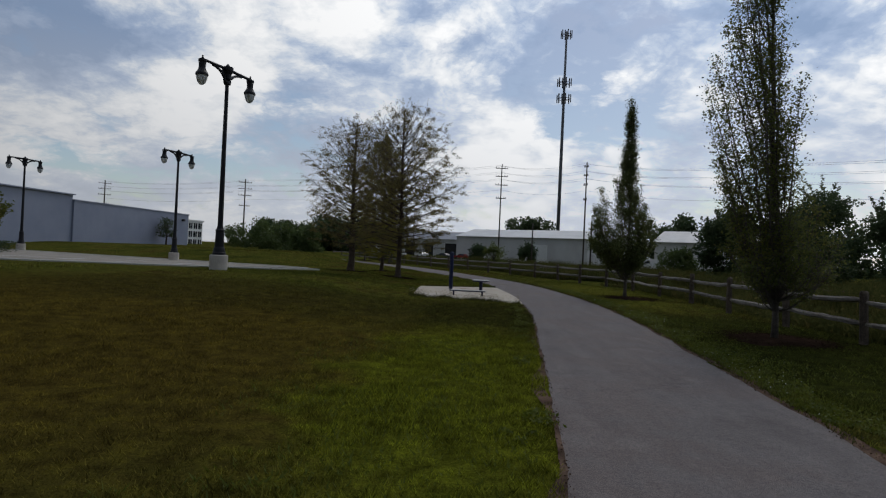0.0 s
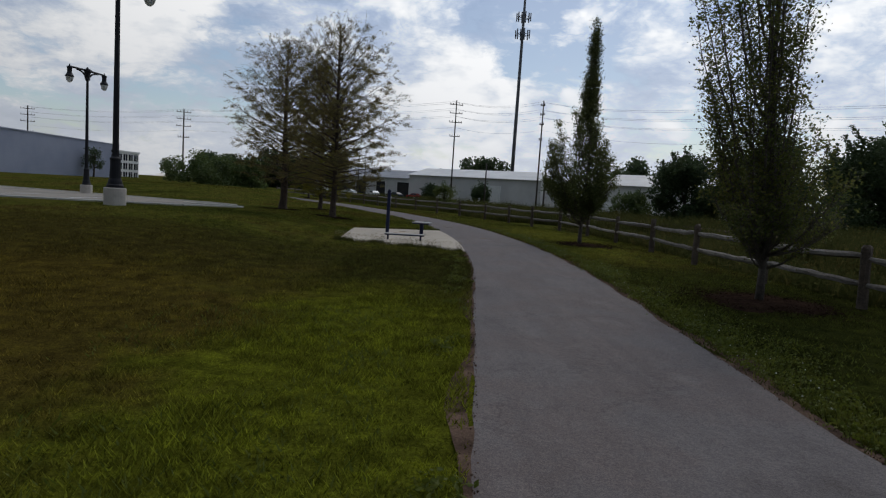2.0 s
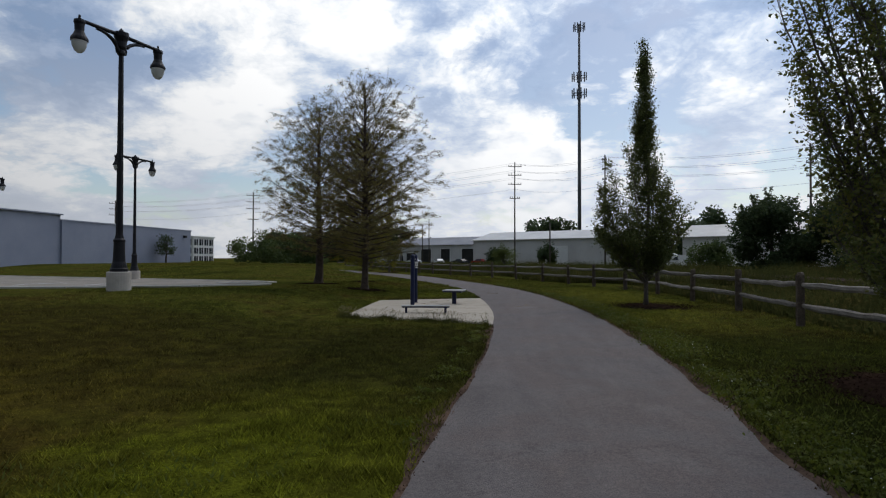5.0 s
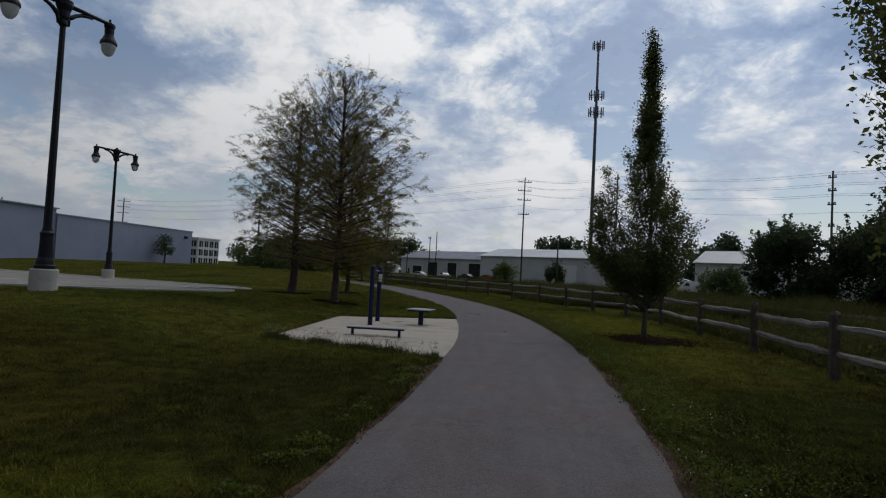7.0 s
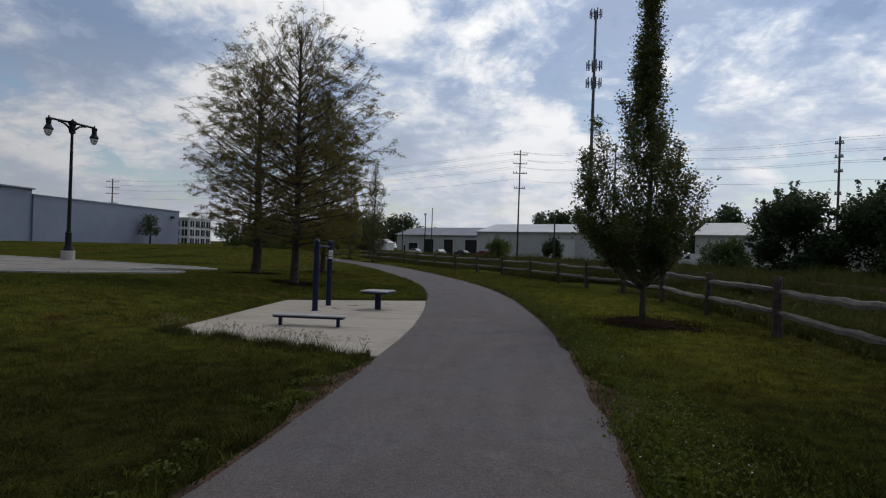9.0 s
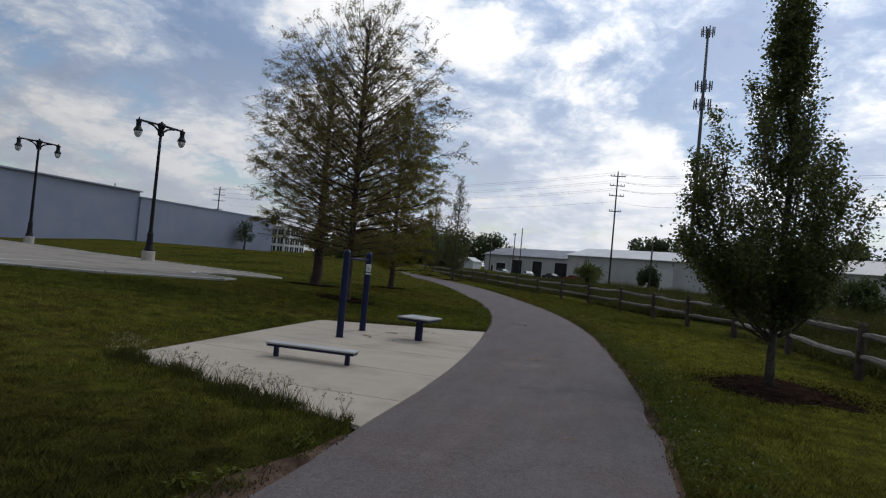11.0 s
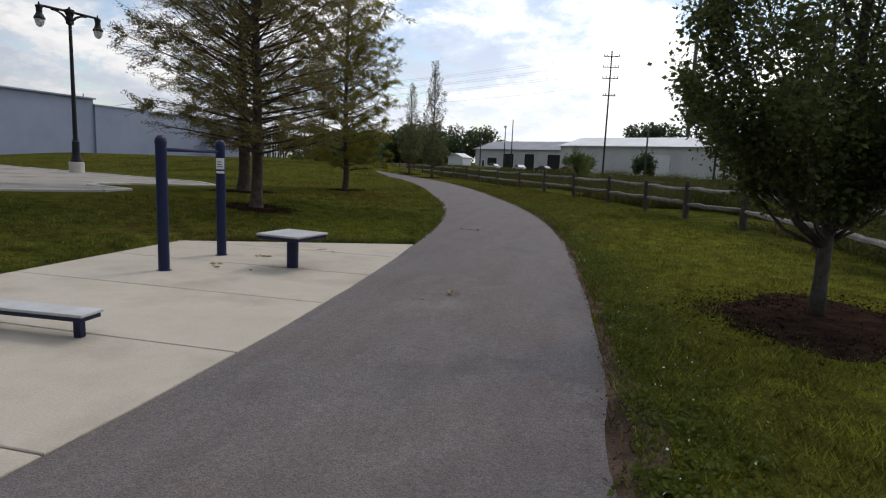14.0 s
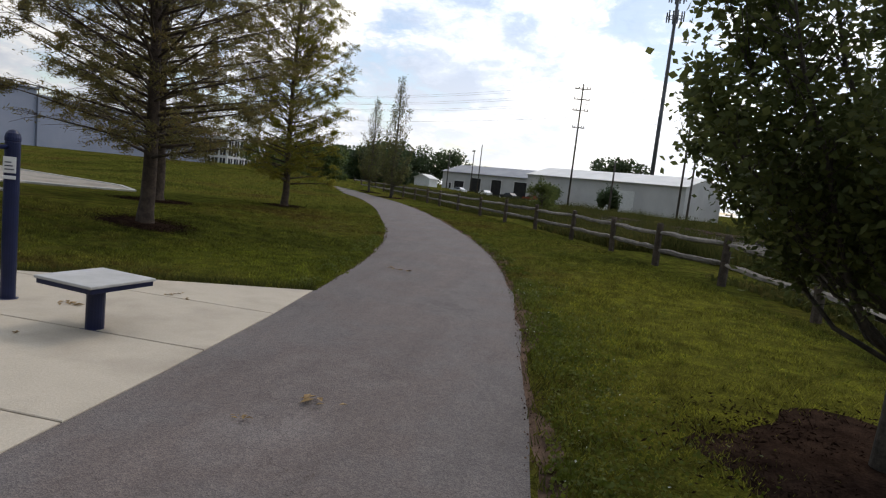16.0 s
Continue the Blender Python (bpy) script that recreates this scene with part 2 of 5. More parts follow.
    if blades:
        geo = nt.nodes.new("ShaderNodeNewGeometry")
        mr.inputs["From Min"].default_value, mr.inputs["From Max"].default_value = 0.0, 1.0
        mr.inputs["To Min"].default_value, mr.inputs["To Max"].default_value = 0.35, 1.85
        wire(nt, geo, "Random Per Island", mr, "Value")
    else:
        wire(nt, n3, "Fac", mr, "Value")
    n4 = node(nt, "ShaderNodeTexNoise", Scale=2.8, Detail=7.0, Roughness=0.75)
    wire(nt, tc, "Object", n4, "Vector")
    clump = ramp(nt, [(0.36, (0.52, 0.50, 0.58)), (0.5, (0.95, 0.94, 1.0)), (0.64, (1.42, 1.42, 1.15))])
    wire(nt, n4, "Fac", clump, 0)
    rc = node(nt, "ShaderNodeVectorMath", operation="MULTIPLY")
    wire(nt, r, 2, rc, 0)
    wire(nt, clump, 0, rc, 1)
    sc = node(nt, "ShaderNodeVectorMath", operation="SCALE")
    wire(nt, rc, 0, sc, 0)
    wire(nt, mr, 0, sc, "Scale")
    wire(nt, sc, 0, p, "Base Color")
    p.inputs["Roughness"].default_value = 0.8
    p.inputs["Specular IOR Level"].default_value = 0.0
    if blades:
        tr = nt.nodes.new("ShaderNodeBsdfTranslucent")
        wire(nt, sc, 0, tr, 0)
        ms = nt.nodes.new("ShaderNodeMixShader")
        ms.inputs[0].default_value = 0.4
        wire(nt, p, 0, ms, 1)
        wire(nt, tr, 0, ms, 2)
        wire(nt, ms, 0, nt.nodes["Material Output"], 0)
    else:
        bp = node(nt, "ShaderNodeBump", Strength=0.8, Distance=0.05)
        wire(nt, n3, "Fac", bp, "Height")
        wire(nt, bp, 0, p, "Normal")
    return m


def asphalt_material():
    """Pale, worn asphalt: fine aggregate, broad stains, and a few hairline cracks."""
    m, nt, p = material("asphalt")
    tc = nt.nodes.new("ShaderNodeTexCoord")
    n1 = node(nt, "ShaderNodeTexNoise", Scale=0.55, Detail=6.0, Roughness=0.65)
    n2 = node(nt, "ShaderNodeTexVoronoi", Scale=125.0)
    n3 = node(nt, "ShaderNodeTexNoise", Scale=24.0, Detail=5.0, Roughness=0.8)
    cr = node(nt, "ShaderNodeTexVoronoi", Scale=0.28, feature="DISTANCE_TO_EDGE")
    wob = node(nt, "ShaderNodeTexNoise", Scale=1.4, Detail=6.0, Roughness=0.7)
    for n in (n1, n2, n3, wob):
        wire(nt, tc, "Object", n, "Vector")
    wv = node(nt, "ShaderNodeVectorMath", operation="MULTIPLY_ADD")
    wire(nt, wob, "Color", wv, 0)
    wv.inputs[1].default_value = (2.2, 2.2, 0)
    wire(nt, tc, "Object", wv, 2)
    wire(nt, wv, 0, cr, "Vector")
    r = ramp(nt, [(0.3, (0.090, 0.076, 0.071)), (0.45, (0.119, 0.103, 0.098)), (0.56, (0.114, 0.092, 0.084)), (0.72, (0.148, 0.128, 0.121))])
    wire(nt, n1, "Fac", r, 0)
    g = ramp(nt, [(0.0, (0.66, 0.66, 0.66)), (0.35, (0.97, 0.97, 0.97)), (0.75, (1.34, 1.33, 1.30))])
    wire(nt, n2, "Color", g, 0)
    mu = node(nt, "ShaderNodeVectorMath", operation="MULTIPLY")
    wire(nt, r, 0, mu, 0)
    wire(nt, g, 0, mu, 1)
    g3 = ramp(nt, [(0.3, (0.8, 0.8, 0.8)), (0.7, (1.2, 1.2, 1.2))])
    # streaks worn along the way
    smap = nt.nodes.new("ShaderNodeVectorMath")
    smap.operation = "MULTIPLY"
    wire(nt, tc, "Object", smap, 0)
    smap.inputs[1].default_value = (3.4, 0.42, 1.0)
    streak = node(nt, "ShaderNodeTexNoise", Scale=1.0, Detail=5.0, Roughness=0.65)
    wire(nt, smap, 0, streak, "Vector")
    mixn = node(nt, "ShaderNodeMath", operation="MULTIPLY_ADD")
    wire(nt, streak, "Fac", mixn, 0)
    mixn.inputs[1].default_value = 0.55
    half = node(nt, "ShaderNodeMath", operation="SUBTRACT")
    wire(nt, n3, "Fac", half, 0)
    half.inputs[1].default_value = 0.28
    wire(nt, half, 0, mixn, 2)
    wire(nt, mixn, 0, g3, 0)
    mu3 = node(nt, "ShaderNodeVectorMath", operation="MULTIPLY")
    wire(nt, mu, 0, mu3, 0)
    wire(nt, g3, 0, mu3, 1)
    ck = ramp(nt, [(0.0, (0.68, 0.66, 0.64)), (0.004, (0.95, 0.95, 0.95)), (0.008, (1, 1, 1))])
    wire(nt, cr, "Distance", ck, 0)
    mu4 = node(nt, "ShaderNodeVectorMath", operation="MULTIPLY")
    wire(nt, mu3, 0, mu4, 0)
    wire(nt, ck, 0, mu4, 1)
    wire(nt, mu4, 0, p, "Base Color")
    p.inputs["Roughness"].default_value = 0.85
    p.inputs["Specular IOR Level"].default_value = 0.3
    bp = node(nt, "ShaderNodeBump", Strength=0.5, Distance=0.006)
    wire(nt, n2, "Distance", bp, "Height")
    wire(nt, bp, 0, p, "Normal")
    return m


def ribbed(name, a, b, pitch, rough=0.5, metal=0.0):
    """Painted profiled sheet: vertical ribs as relief, with weathering."""
    m = varied(name, a, b, scale=0.25, rough=rough, metal=metal, fine=6.0, fine_amount=0.06, bump=0.0)
    nt = m.node_tree
    p = nt.nodes["Principled BSDF"]
    tc = nt.nodes.new("ShaderNodeTexCoord")
    wv = node(nt, "ShaderNodeTexWave", Scale=1.0 / pitch * 0.314)
    wv.bands_direction = "X"
    wire(nt, tc, "Object", wv, "Vector")
    bp = node(nt, "ShaderNodeBump", Strength=0.4, Distance=0.03)
    wire(nt, wv, "Fac", bp, "Height")
    wire(nt, bp, 0, p, "Normal")
    return m


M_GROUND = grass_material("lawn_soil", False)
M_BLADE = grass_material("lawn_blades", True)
M_ASPHALT = asphalt_material()
M_PAD = varied("pale_concrete", (0.350, 0.298, 0.232), (0.455, 0.395, 0.312), scale=0.8, rough=0.85, fine=55, fine_amount=0.11, bump=0.2, third=(0.405, 0.350, 0.274), per_object=0.04)
M_LOT = varied("lot_concrete", (0.190, 0.168, 0.140), (0.305, 0.272, 0.228), scale=0.42, rough=0.95, fine=9, fine_amount=0.22, bump=0.2, third=(0.255, 0.232, 0.202), spec=0.1)
M_KERB = varied("kerb_concrete", (0.36, 0.345, 0.31), (0.47, 0.45, 0.41), scale=1.5, rough=0.9, fine=35, fine_amount=0.15)
M_PLINTH = varied("plinth_concrete", (0.42, 0.38, 0.34), (0.54, 0.50, 0.45), scale=1.6, rough=0.9, fine=40, fine_amount=0.12)
M_SOIL = varied("bare_soil", (0.050, 0.034, 0.025), (0.145, 0.096, 0.069), scale=2.5, rough=1.0, fine=45, fine_amount=0.4, bump=0.6, spec=0.0)
M_MULCH = varied("dark_mulch", (0.020, 0.012, 0.009), (0.044, 0.027, 0.019), scale=5.0, rough=1.0, fine=50, fine_amount=0.5, bump=0.9, spec=0.0)
M_BARK = varied("grey_bark", (0.058, 0.048, 0.040), (0.115, 0.098, 0.080), scale=9.0, rough=0.9, fine=50, fine_amount=0.35, bump=0.7)
M_BARK_R = varied("cypress_bark", (0.042, 0.030, 0.023), (0.090, 0.065, 0.049), scale=8.0, rough=0.9, fine=45, fine_amount=0.35, bump=0.7)
M_LAMP = varied("black_enamel", (0.007, 0.007, 0.010), (0.013, 0.013, 0.017), scale=3.0, rough=0.5, fine=40, fine_amount=0.1, bump=0.05, spec=0.25)
M_NAVY = varied("navy_powder_coat", (0.005, 0.009, 0.038), (0.009, 0.014, 0.056), scale=4.0, rough=0.42, fine=80, fine_amount=0.1, bump=0.06, spec=0.3)
M_BOARD = varied("pale_grey_board", (0.40, 0.39, 0.375), (0.49, 0.48, 0.465), scale=3.0, rough=0.7, fine=120, fine_amount=0.08, bump=0.1)
M_STEEL = varied("galvanised_bar", (0.035, 0.038, 0.06), (0.06, 0.06, 0.085), scale=6.0, rough=0.4, metal=0.5, fine=60, fine_amount=0.1, bump=0.0)
M_PLATE = varied("white_plate", (0.66, 0.66, 0.64), (0.74, 0.74, 0.72), scale=5.0, rough=0.5, fine=50, fine_amount=0.04, bump=0.0)
M_INK = varied("dark_ink", (0.05, 0.05, 0.07), (0.08, 0.08, 0.1), scale=5.0, rough=0.6, bump=0.0)
M_POST = varied("weathered_post", (0.056, 0.042, 0.032), (0.112, 0.088, 0.068), scale=7.0, rough=0.95, fine=35, fine_amount=0.35, bump=0.6, per_object=0.2)
M_RAIL = varied("silvered_rail", (0.078, 0.067, 0.056), (0.205, 0.184, 0.158), scale=5.0, rough=0.9, fine=38, fine_amount=0.35, bump=0.6, third=(0.125, 0.106, 0.086), per_object=0.25)
M_WALL_BLUE = ribbed("blue_grey_cladding", (0.215, 0.240, 0.315), (0.250, 0.275, 0.350), 0.9)
M_WALL_GREY = ribbed("grey_metal_siding", (0.52, 0.51, 0.50), (0.60, 0.59, 0.575), 0.6)
M_ROOF = ribbed("pale_metal_roof", (0.62, 0.60, 0.56), (0.72, 0.70, 0.66), 0.6, rough=0.45)
M_ROOF_G = ribbed("grey_metal_roof", (0.20, 0.20, 0.21), (0.27, 0.27, 0.28), 0.6, rough=0.5)
M_DARK = varied("dark_opening", (0.012, 0.012, 0.013), (0.03, 0.028, 0.026), scale=1.0, rough=0.6, bump=0.0)
M_WHITE = varied("white_paint", (0.68, 0.68, 0.66), (0.78, 0.78, 0.76), scale=1.5, rough=0.5, fine=20, fine_amount=0.05, bump=0.05)
M_GLASS = varied("dark_glass", (0.02, 0.025, 0.032), (0.035, 0.042, 0.05), scale=1.0, rough=0.12, bump=0.0, spec=0.6, fine_amount=0.02)
M_POLE = varied("creosoted_pole", (0.060, 0.050, 0.043), (0.110, 0.096, 0.085), scale=2.0, rough=0.9, fine=20, fine_amount=0.25)
M_TOWER = varied("galvanised_tower", (0.10, 0.105, 0.12), (0.15, 0.155, 0.17), scale=0.5, rough=0.55, metal=0.4, fine=8, fine_amount=0.08, bump=0.0)
M_WIRE = varied("wire_sheath", (0.22, 0.22, 0.23), (0.28, 0.28, 0.29), scale=1.0, rough=0.6, bump=0.0)
M_BALLAST = varied("ballast", (0.07, 0.062, 0.055), (0.14, 0.125, 0.11), scale=4.0, rough=0.95, fine=22, fine_amount=0.5, bump=0.9)
M_RUST = varied("rusty_steel", (0.055, 0.032, 0.022), (0.10, 0.06, 0.042), scale=3.0, rough=0.75, metal=0.3, fine=40, fine_amount=0.2)
M_DEAD = varied("dead_leaf", (0.16, 0.10, 0.045), (0.28, 0.19, 0.09), scale=9.0, rough=0.9, fine=60, fine_amount=0.3, per_island=0.3)
M_TYRE = varied("rubber", (0.015, 0.015, 0.015), (0.025, 0.025, 0.025), rough=0.9, bump=0.0)
M_CAR_W = varied("white_car_paint", (0.66, 0.66, 0.66), (0.72, 0.72, 0.72), rough=0.25, bump=0.0, fine_amount=0.02, spec=0.5)
M_CAR_R = varied("red_car_paint", (0.28, 0.03, 0.025), (0.33, 0.04, 0.03), rough=0.25, bump=0.0, fine_amount=0.02, spec=0.5)
M_CAR_D = varied("dark_car_paint", (0.03, 0.032, 0.04), (0.045, 0.047, 0.055), rough=0.25, bump=0.0, fine_amount=0.02, spec=0.5)
L_UPRIGHT = leafy("upright_tree_leaves", (0.070, 0.092, 0.027), (0.122, 0.138, 0.038), (0.235, 0.205, 0.054), through=0.58)
L_GREENER = leafy("broad_green_leaves", (0.068, 0.086, 0.031), (0.114, 0.134, 0.044), (0.200, 0.204, 0.060), through=0.52)
L_CYPRESS = leafy("feathery_needles", (0.125, 0.120, 0.046), (0.195, 0.166, 0.062), (0.260, 0.175, 0.072), through=0.55, gloss=0.05)
L_CYP_GOLD = leafy("golden_needles", (0.150, 0.160, 0.026), (0.235, 0.212, 0.036), (0.310, 0.222, 0.042), through=0.55, gloss=0.05)
L_WOODS = leafy("distant_leaves", (0.042, 0.066, 0.030), (0.064, 0.094, 0.040), (0.108, 0.135, 0.056), scale=0.3)
L_LIGHT = leafy("light_shrub_leaves", (0.055, 0.083, 0.026), (0.088, 0.121, 0.037), (0.138, 0.165, 0.055), scale=0.5)
L_WEED = leafy("weed_leaves", (0.040, 0.050, 0.016), (0.068, 0.072, 0.022), (0.145, 0.115, 0.038), scale=0.5, through=0.55, rough=0.9, gloss=0.0)
L_WISP = leafy("wispy_bush_leaves", (0.085, 0.110, 0.036), (0.130, 0.155, 0.050), (0.190, 0.200, 0.070), scale=0.5, through=0.6, gloss=0.0)
L_FAR = leafy("thin_olive_leaves", (0.100, 0.112, 0.044), (0.155, 0.155, 0.060), (0.215, 0.180, 0.072), scale=0.5, through=0.55, gloss=0.05)
L_CLOVER = leafy("clover_leaves", (0.062, 0.082, 0.012), (0.108, 0.128, 0.016), (0.165, 0.160, 0.024), scale=2.0)
M_SEED = varied("pale_seed", (0.22, 0.19, 0.11), (0.32, 0.28, 0.17), rough=0.9, bump=0.0, spec=0.0)
M_FLOWER = varied("clover_flowers", (0.55, 0.55, 0.45), (0.7, 0.7, 0.6), rough=0.8, bump=0.0)

# ---- small builders ----


def part(name, bm, mat, parent=None, label="", smooth=False):
    me = bpy.data.meshes.new(name)
    bmesh.ops.recalc_face_normals(bm, faces=bm.faces)
    bm.to_mesh(me)
    bm.free()
    me.materials.append(mat)
    if smooth:
        me.polygons.foreach_set("use_smooth", [True] * len(me.polygons))
    ob = new(name, me)
    if parent is not None:
        ob.parent = parent
    if label:
        ob["label"] = label
    return ob


def mesh_part(name, verts, faces, mat, parent=None, label="", smooth=False):
    me = bpy.data.meshes.new(name)
    me.from_pydata([tuple(v) for v in verts], [], faces)
    me.materials.append(mat)
    if smooth:
        me.polygons.foreach_set("use_smooth", [True] * len(me.polygons))
    ob = new(name, me)
    if parent is not None:
        ob.parent = parent
    if label:
        ob["label"] = label
    return ob


def thing(name, at, label, category, group="", kind="", rz=0.0):
    ob = new(name)
    ob.empty_display_size = 0.2
    ob.matrix_basis = pose(*at, 0, 0, rz)
    return tagged(ob, label, category, group, kind)


def box(bm, lo, hi, bevel=0.0, m=None):
    g = bmesh.ops.create_cube(bm, size=1.0)
    lo, hi = Vector(lo), Vector(hi)
    mid, size = (lo + hi) / 2, hi - lo
    mat = Matrix.Translation(mid) @ Matrix.Diagonal((*size, 1))
    bmesh.ops.transform(bm, matrix=(m @ mat) if m else mat, verts=g["verts"])
    if bevel:
        edges = list({e for v in g["verts"] for e in v.link_edges})
        bmesh.ops.bevel(bm, geom=edges, offset=bevel, segments=2, affect="EDGES", profile=0.5)
    return bm


def lathe(bm, profile, n=16, at=(0, 0, 0)):
    """Turns (radius, height) pairs round the z axis through at."""
    rings = []
    for r, z in profile:
        rings.append([bm.verts.new((at[0] + r * math.cos(2 * math.pi * i / n), at[1] + r * math.sin(2 * math.pi * i / n), at[2] + z)) for i in range(n)])
    for a, b in zip(rings, rings[1:]):
        for i in range(n):
            bm.faces.new((a[i], a[(i + 1) % n], b[(i + 1) % n], b[i]))
    bm.faces.new(rings[0][::-1])
    bm.faces.new(rings[-1])
    return bm


class Tubes:
    """Collects tapered tubes along polylines into one vertex and face list."""

    def __init__(self):
        self.v, self.f = [], []

    def add(self, pts, radii, n=6):
        base = len(self.v)
        pts = [Vector(p) for p in pts]
        for i, (p, r) in enumerate(zip(pts, radii)):
            d = (pts[min(i + 1, len(pts) - 1)] - pts[max(i - 1, 0)]).normalized()
            u = d.orthogonal().normalized() if abs(d.z) > 0.9 else d.cross(Vector((0, 0, 1))).normalized()
            w = d.cross(u)
            for k in range(n):
                a = 2 * math.pi * k / n
                self.v.append(tuple(p + (u * math.cos(a) + w * math.sin(a)) * r))
        for i in range(len(pts) - 1):
            for k in range(n):
                a, b = base + i * n + k, base + i * n + (k + 1) % n
                self.f.append((a, b, b + n, a + n))
        self.f.append(tuple(base + k for k in range(n))[::-1])
        self.f.append(tuple(base + (len(pts) - 1) * n + k for k in range(n)))


def bent(p0, p1, sag=0.0, steps=6, jitter=0.0, rng=random):
    p0, p1 = Vector(p0), Vector(p1)
    out = []
    for i in range(steps + 1):
        t = i / steps
        p = p0.lerp(p1, t)
        p.z -= sag * 4 * t * (1 - t)
        if 0 < i < steps and jitter:
            p += Vector((rng.uniform(-1, 1), rng.uniform(-1, 1), rng.uniform(-1, 1))) * jitter
        out.append(p)
    return out


def leaf_mesh(name, pos, size, mat, parent, seed, slim=0.55, droop=0.0, label="", spread=0.35):
    """Many small pointed leaves (each a folded pair of triangles) at the given places."""
    rs = np.random.RandomState(seed)
    pos = np.asarray(pos, dtype=float)
    n = len(pos)
    d = rs.normal(size=(n, 3))
    d[:, 2] = d[:, 2] * 0.6 - droop
    d /= np.linalg.norm(d, axis=1)[:, None]
    u = np.cross(d, rs.normal(size=(n, 3)))
    u /= np.linalg.norm(u, axis=1)[:, None]
    w = np.cross(d, u)
    s = (size * (1 + spread * rs.uniform(-1, 1, n)))[:, None]
    v = np.empty((n, 4, 3))
    v[:, 0] = pos - d * s * 0.5
    v[:, 1] = pos + u * s * slim * 0.5 + w * s * 0.08
    v[:, 2] = pos + d * s * 0.5
    v[:, 3] = pos - u * s * slim * 0.5 + w * s * 0.08
    idx = np.arange(n)[:, None] * 4
    faces = np.concatenate([idx + np.array([[0, 1, 2]]), idx + np.array([[0, 2, 3]])], axis=0)
    me = bpy.data.meshes.new(name)
    me.vertices.add(n * 4)
    me.vertices.foreach_set("co", v.reshape(-1))
    me.loops.add(n * 6)
    me.loops.foreach_set("vertex_index", faces.reshape(-1).astype(np.int32))
    me.polygons.add(n * 2)
    me.polygons.foreach_set("loop_start", (np.arange(n * 2) * 3).astype(np.int32))
    me.update(calc_edges=True)
    me.materials.append(mat)
    ob = new(name, me)
    if parent is not None:
        ob.parent = parent
    if label:
        ob["label"] = label
    return ob


def blade_mesh(name, x, y, z, h, wdt, lean, mat, seed, parent=None):
    """Grass blades: one slim triangle each, leaning a little."""
    rs = np.random.RandomState(seed)
    n = len(x)
    a = rs.uniform(0, 2 * np.pi, n)
    b = rs.uniform(0, 2 * np.pi, n)
    dx, dy = np.cos(a) * wdt * 0.5, np.sin(a) * wdt * 0.5
    lx, ly = np.cos(b) * lean * h, np.sin(b) * lean * h
    v = np.empty((n, 3, 3))
    v[:, 0] = np.stack([x - dx, y - dy, z], 1)
    v[:, 1] = np.stack([x + dx, y + dy, z], 1)
    v[:, 2] = np.stack([x + lx, y + ly, z + h], 1)
    me = bpy.data.meshes.new(name)
    me.vertices.add(n * 3)
    me.vertices.foreach_set("co", v.reshape(-1))
    me.loops.add(n * 3)
    me.loops.foreach_set("vertex_index", np.arange(n * 3, dtype=np.int32))
    me.polygons.add(n)
    me.polygons.foreach_set("loop_start", (np.arange(n) * 3).astype(np.int32))
    me.update(calc_edges=True)
    me.materials.append(mat)
    ob = new(name, me)
    if parent is not None:
        ob.parent = parent
    return ob


def smooth01(t):
    t = np.clip(t, 0, 1)
    return t * t * (3 - 2 * t)


def height(x, y):
    """The lie of the land: level along the path, a low swell on the lawn, rising again to the warehouse."""
    x, y = np.asarray(x, dtype=float), np.asarray(y, dtype=float)
    h = 0.40 * smooth01((0.0 - x) / 6.0) * (1 - smooth01((y - 29) / 17.0)) * smooth01((y - 6) / 14.0)
    far = 46 + 0.38 * (-x - 11)
    h = h + 0.75 * smooth01((y - far - 2) / 18.0) * smooth01((-x - 9) / 12.0)
    return h


def ground_at(x, y):
    return float(height(x, y))

# ---- the large structure ----
CENTRE = [(2.0, -30), (2.2, -20), (2.6, -8), (3.05, 0), (3.57, 5), (3.86, 8), (4.13, 11), (4.46, 14.5), (4.69, 18), (4.77, 21.5), (4.69, 25.5),
          (4.42, 29), (4.06, 32.5), (3.48, 36), (2.62, 39.7), (1.15, 44.5), (-2.5, 55), (-6.8, 65), (-10.7, 72), (-14.3, 79), (-20.0, 90), (-25.5, 102), (-36, 115), (-60, 128)]
HALF = 1.405


def along(points, step):
    """Evenly spaced points of a smooth curve through the points (x as a function of y first, then free)."""
    p = [Vector((a, b, 0)) for a, b in points]
    out = []
    for i in range(len(p) - 1):
        a, b, c, d = p[max(i - 1, 0)], p[i], p[i + 1], p[min(i + 2, len(p) - 1)]
        n = max(2, int((c - b).length / step))
        for k in range(n):
            t = k / n
            out.append(0.5 * ((2 * b) + (c - a) * t + (2 * a - 5 * b + 4 * c - d) * t * t + (3 * b - a - 3 * c + d) * t ** 3))
    out.append(p[-1])
    return out


LINE = along(CENTRE, 0.22)
LINE_XY = np.array([(p.x, p.y) for p in LINE])


def off_path(x, y):
    """Distance from the path's centre line, negative on its left."""
    x, y = np.atleast_1d(np.asarray(x, float)), np.atleast_1d(np.asarray(y, float))
    cx = np.interp(y, LINE_XY[:, 1], LINE_XY[:, 0])
    slope = np.gradient(LINE_XY[:, 0], LINE_XY[:, 1])
    s = np.interp(y, LINE_XY[:, 1], slope)
    return (x - cx) / np.sqrt(1 + s * s)


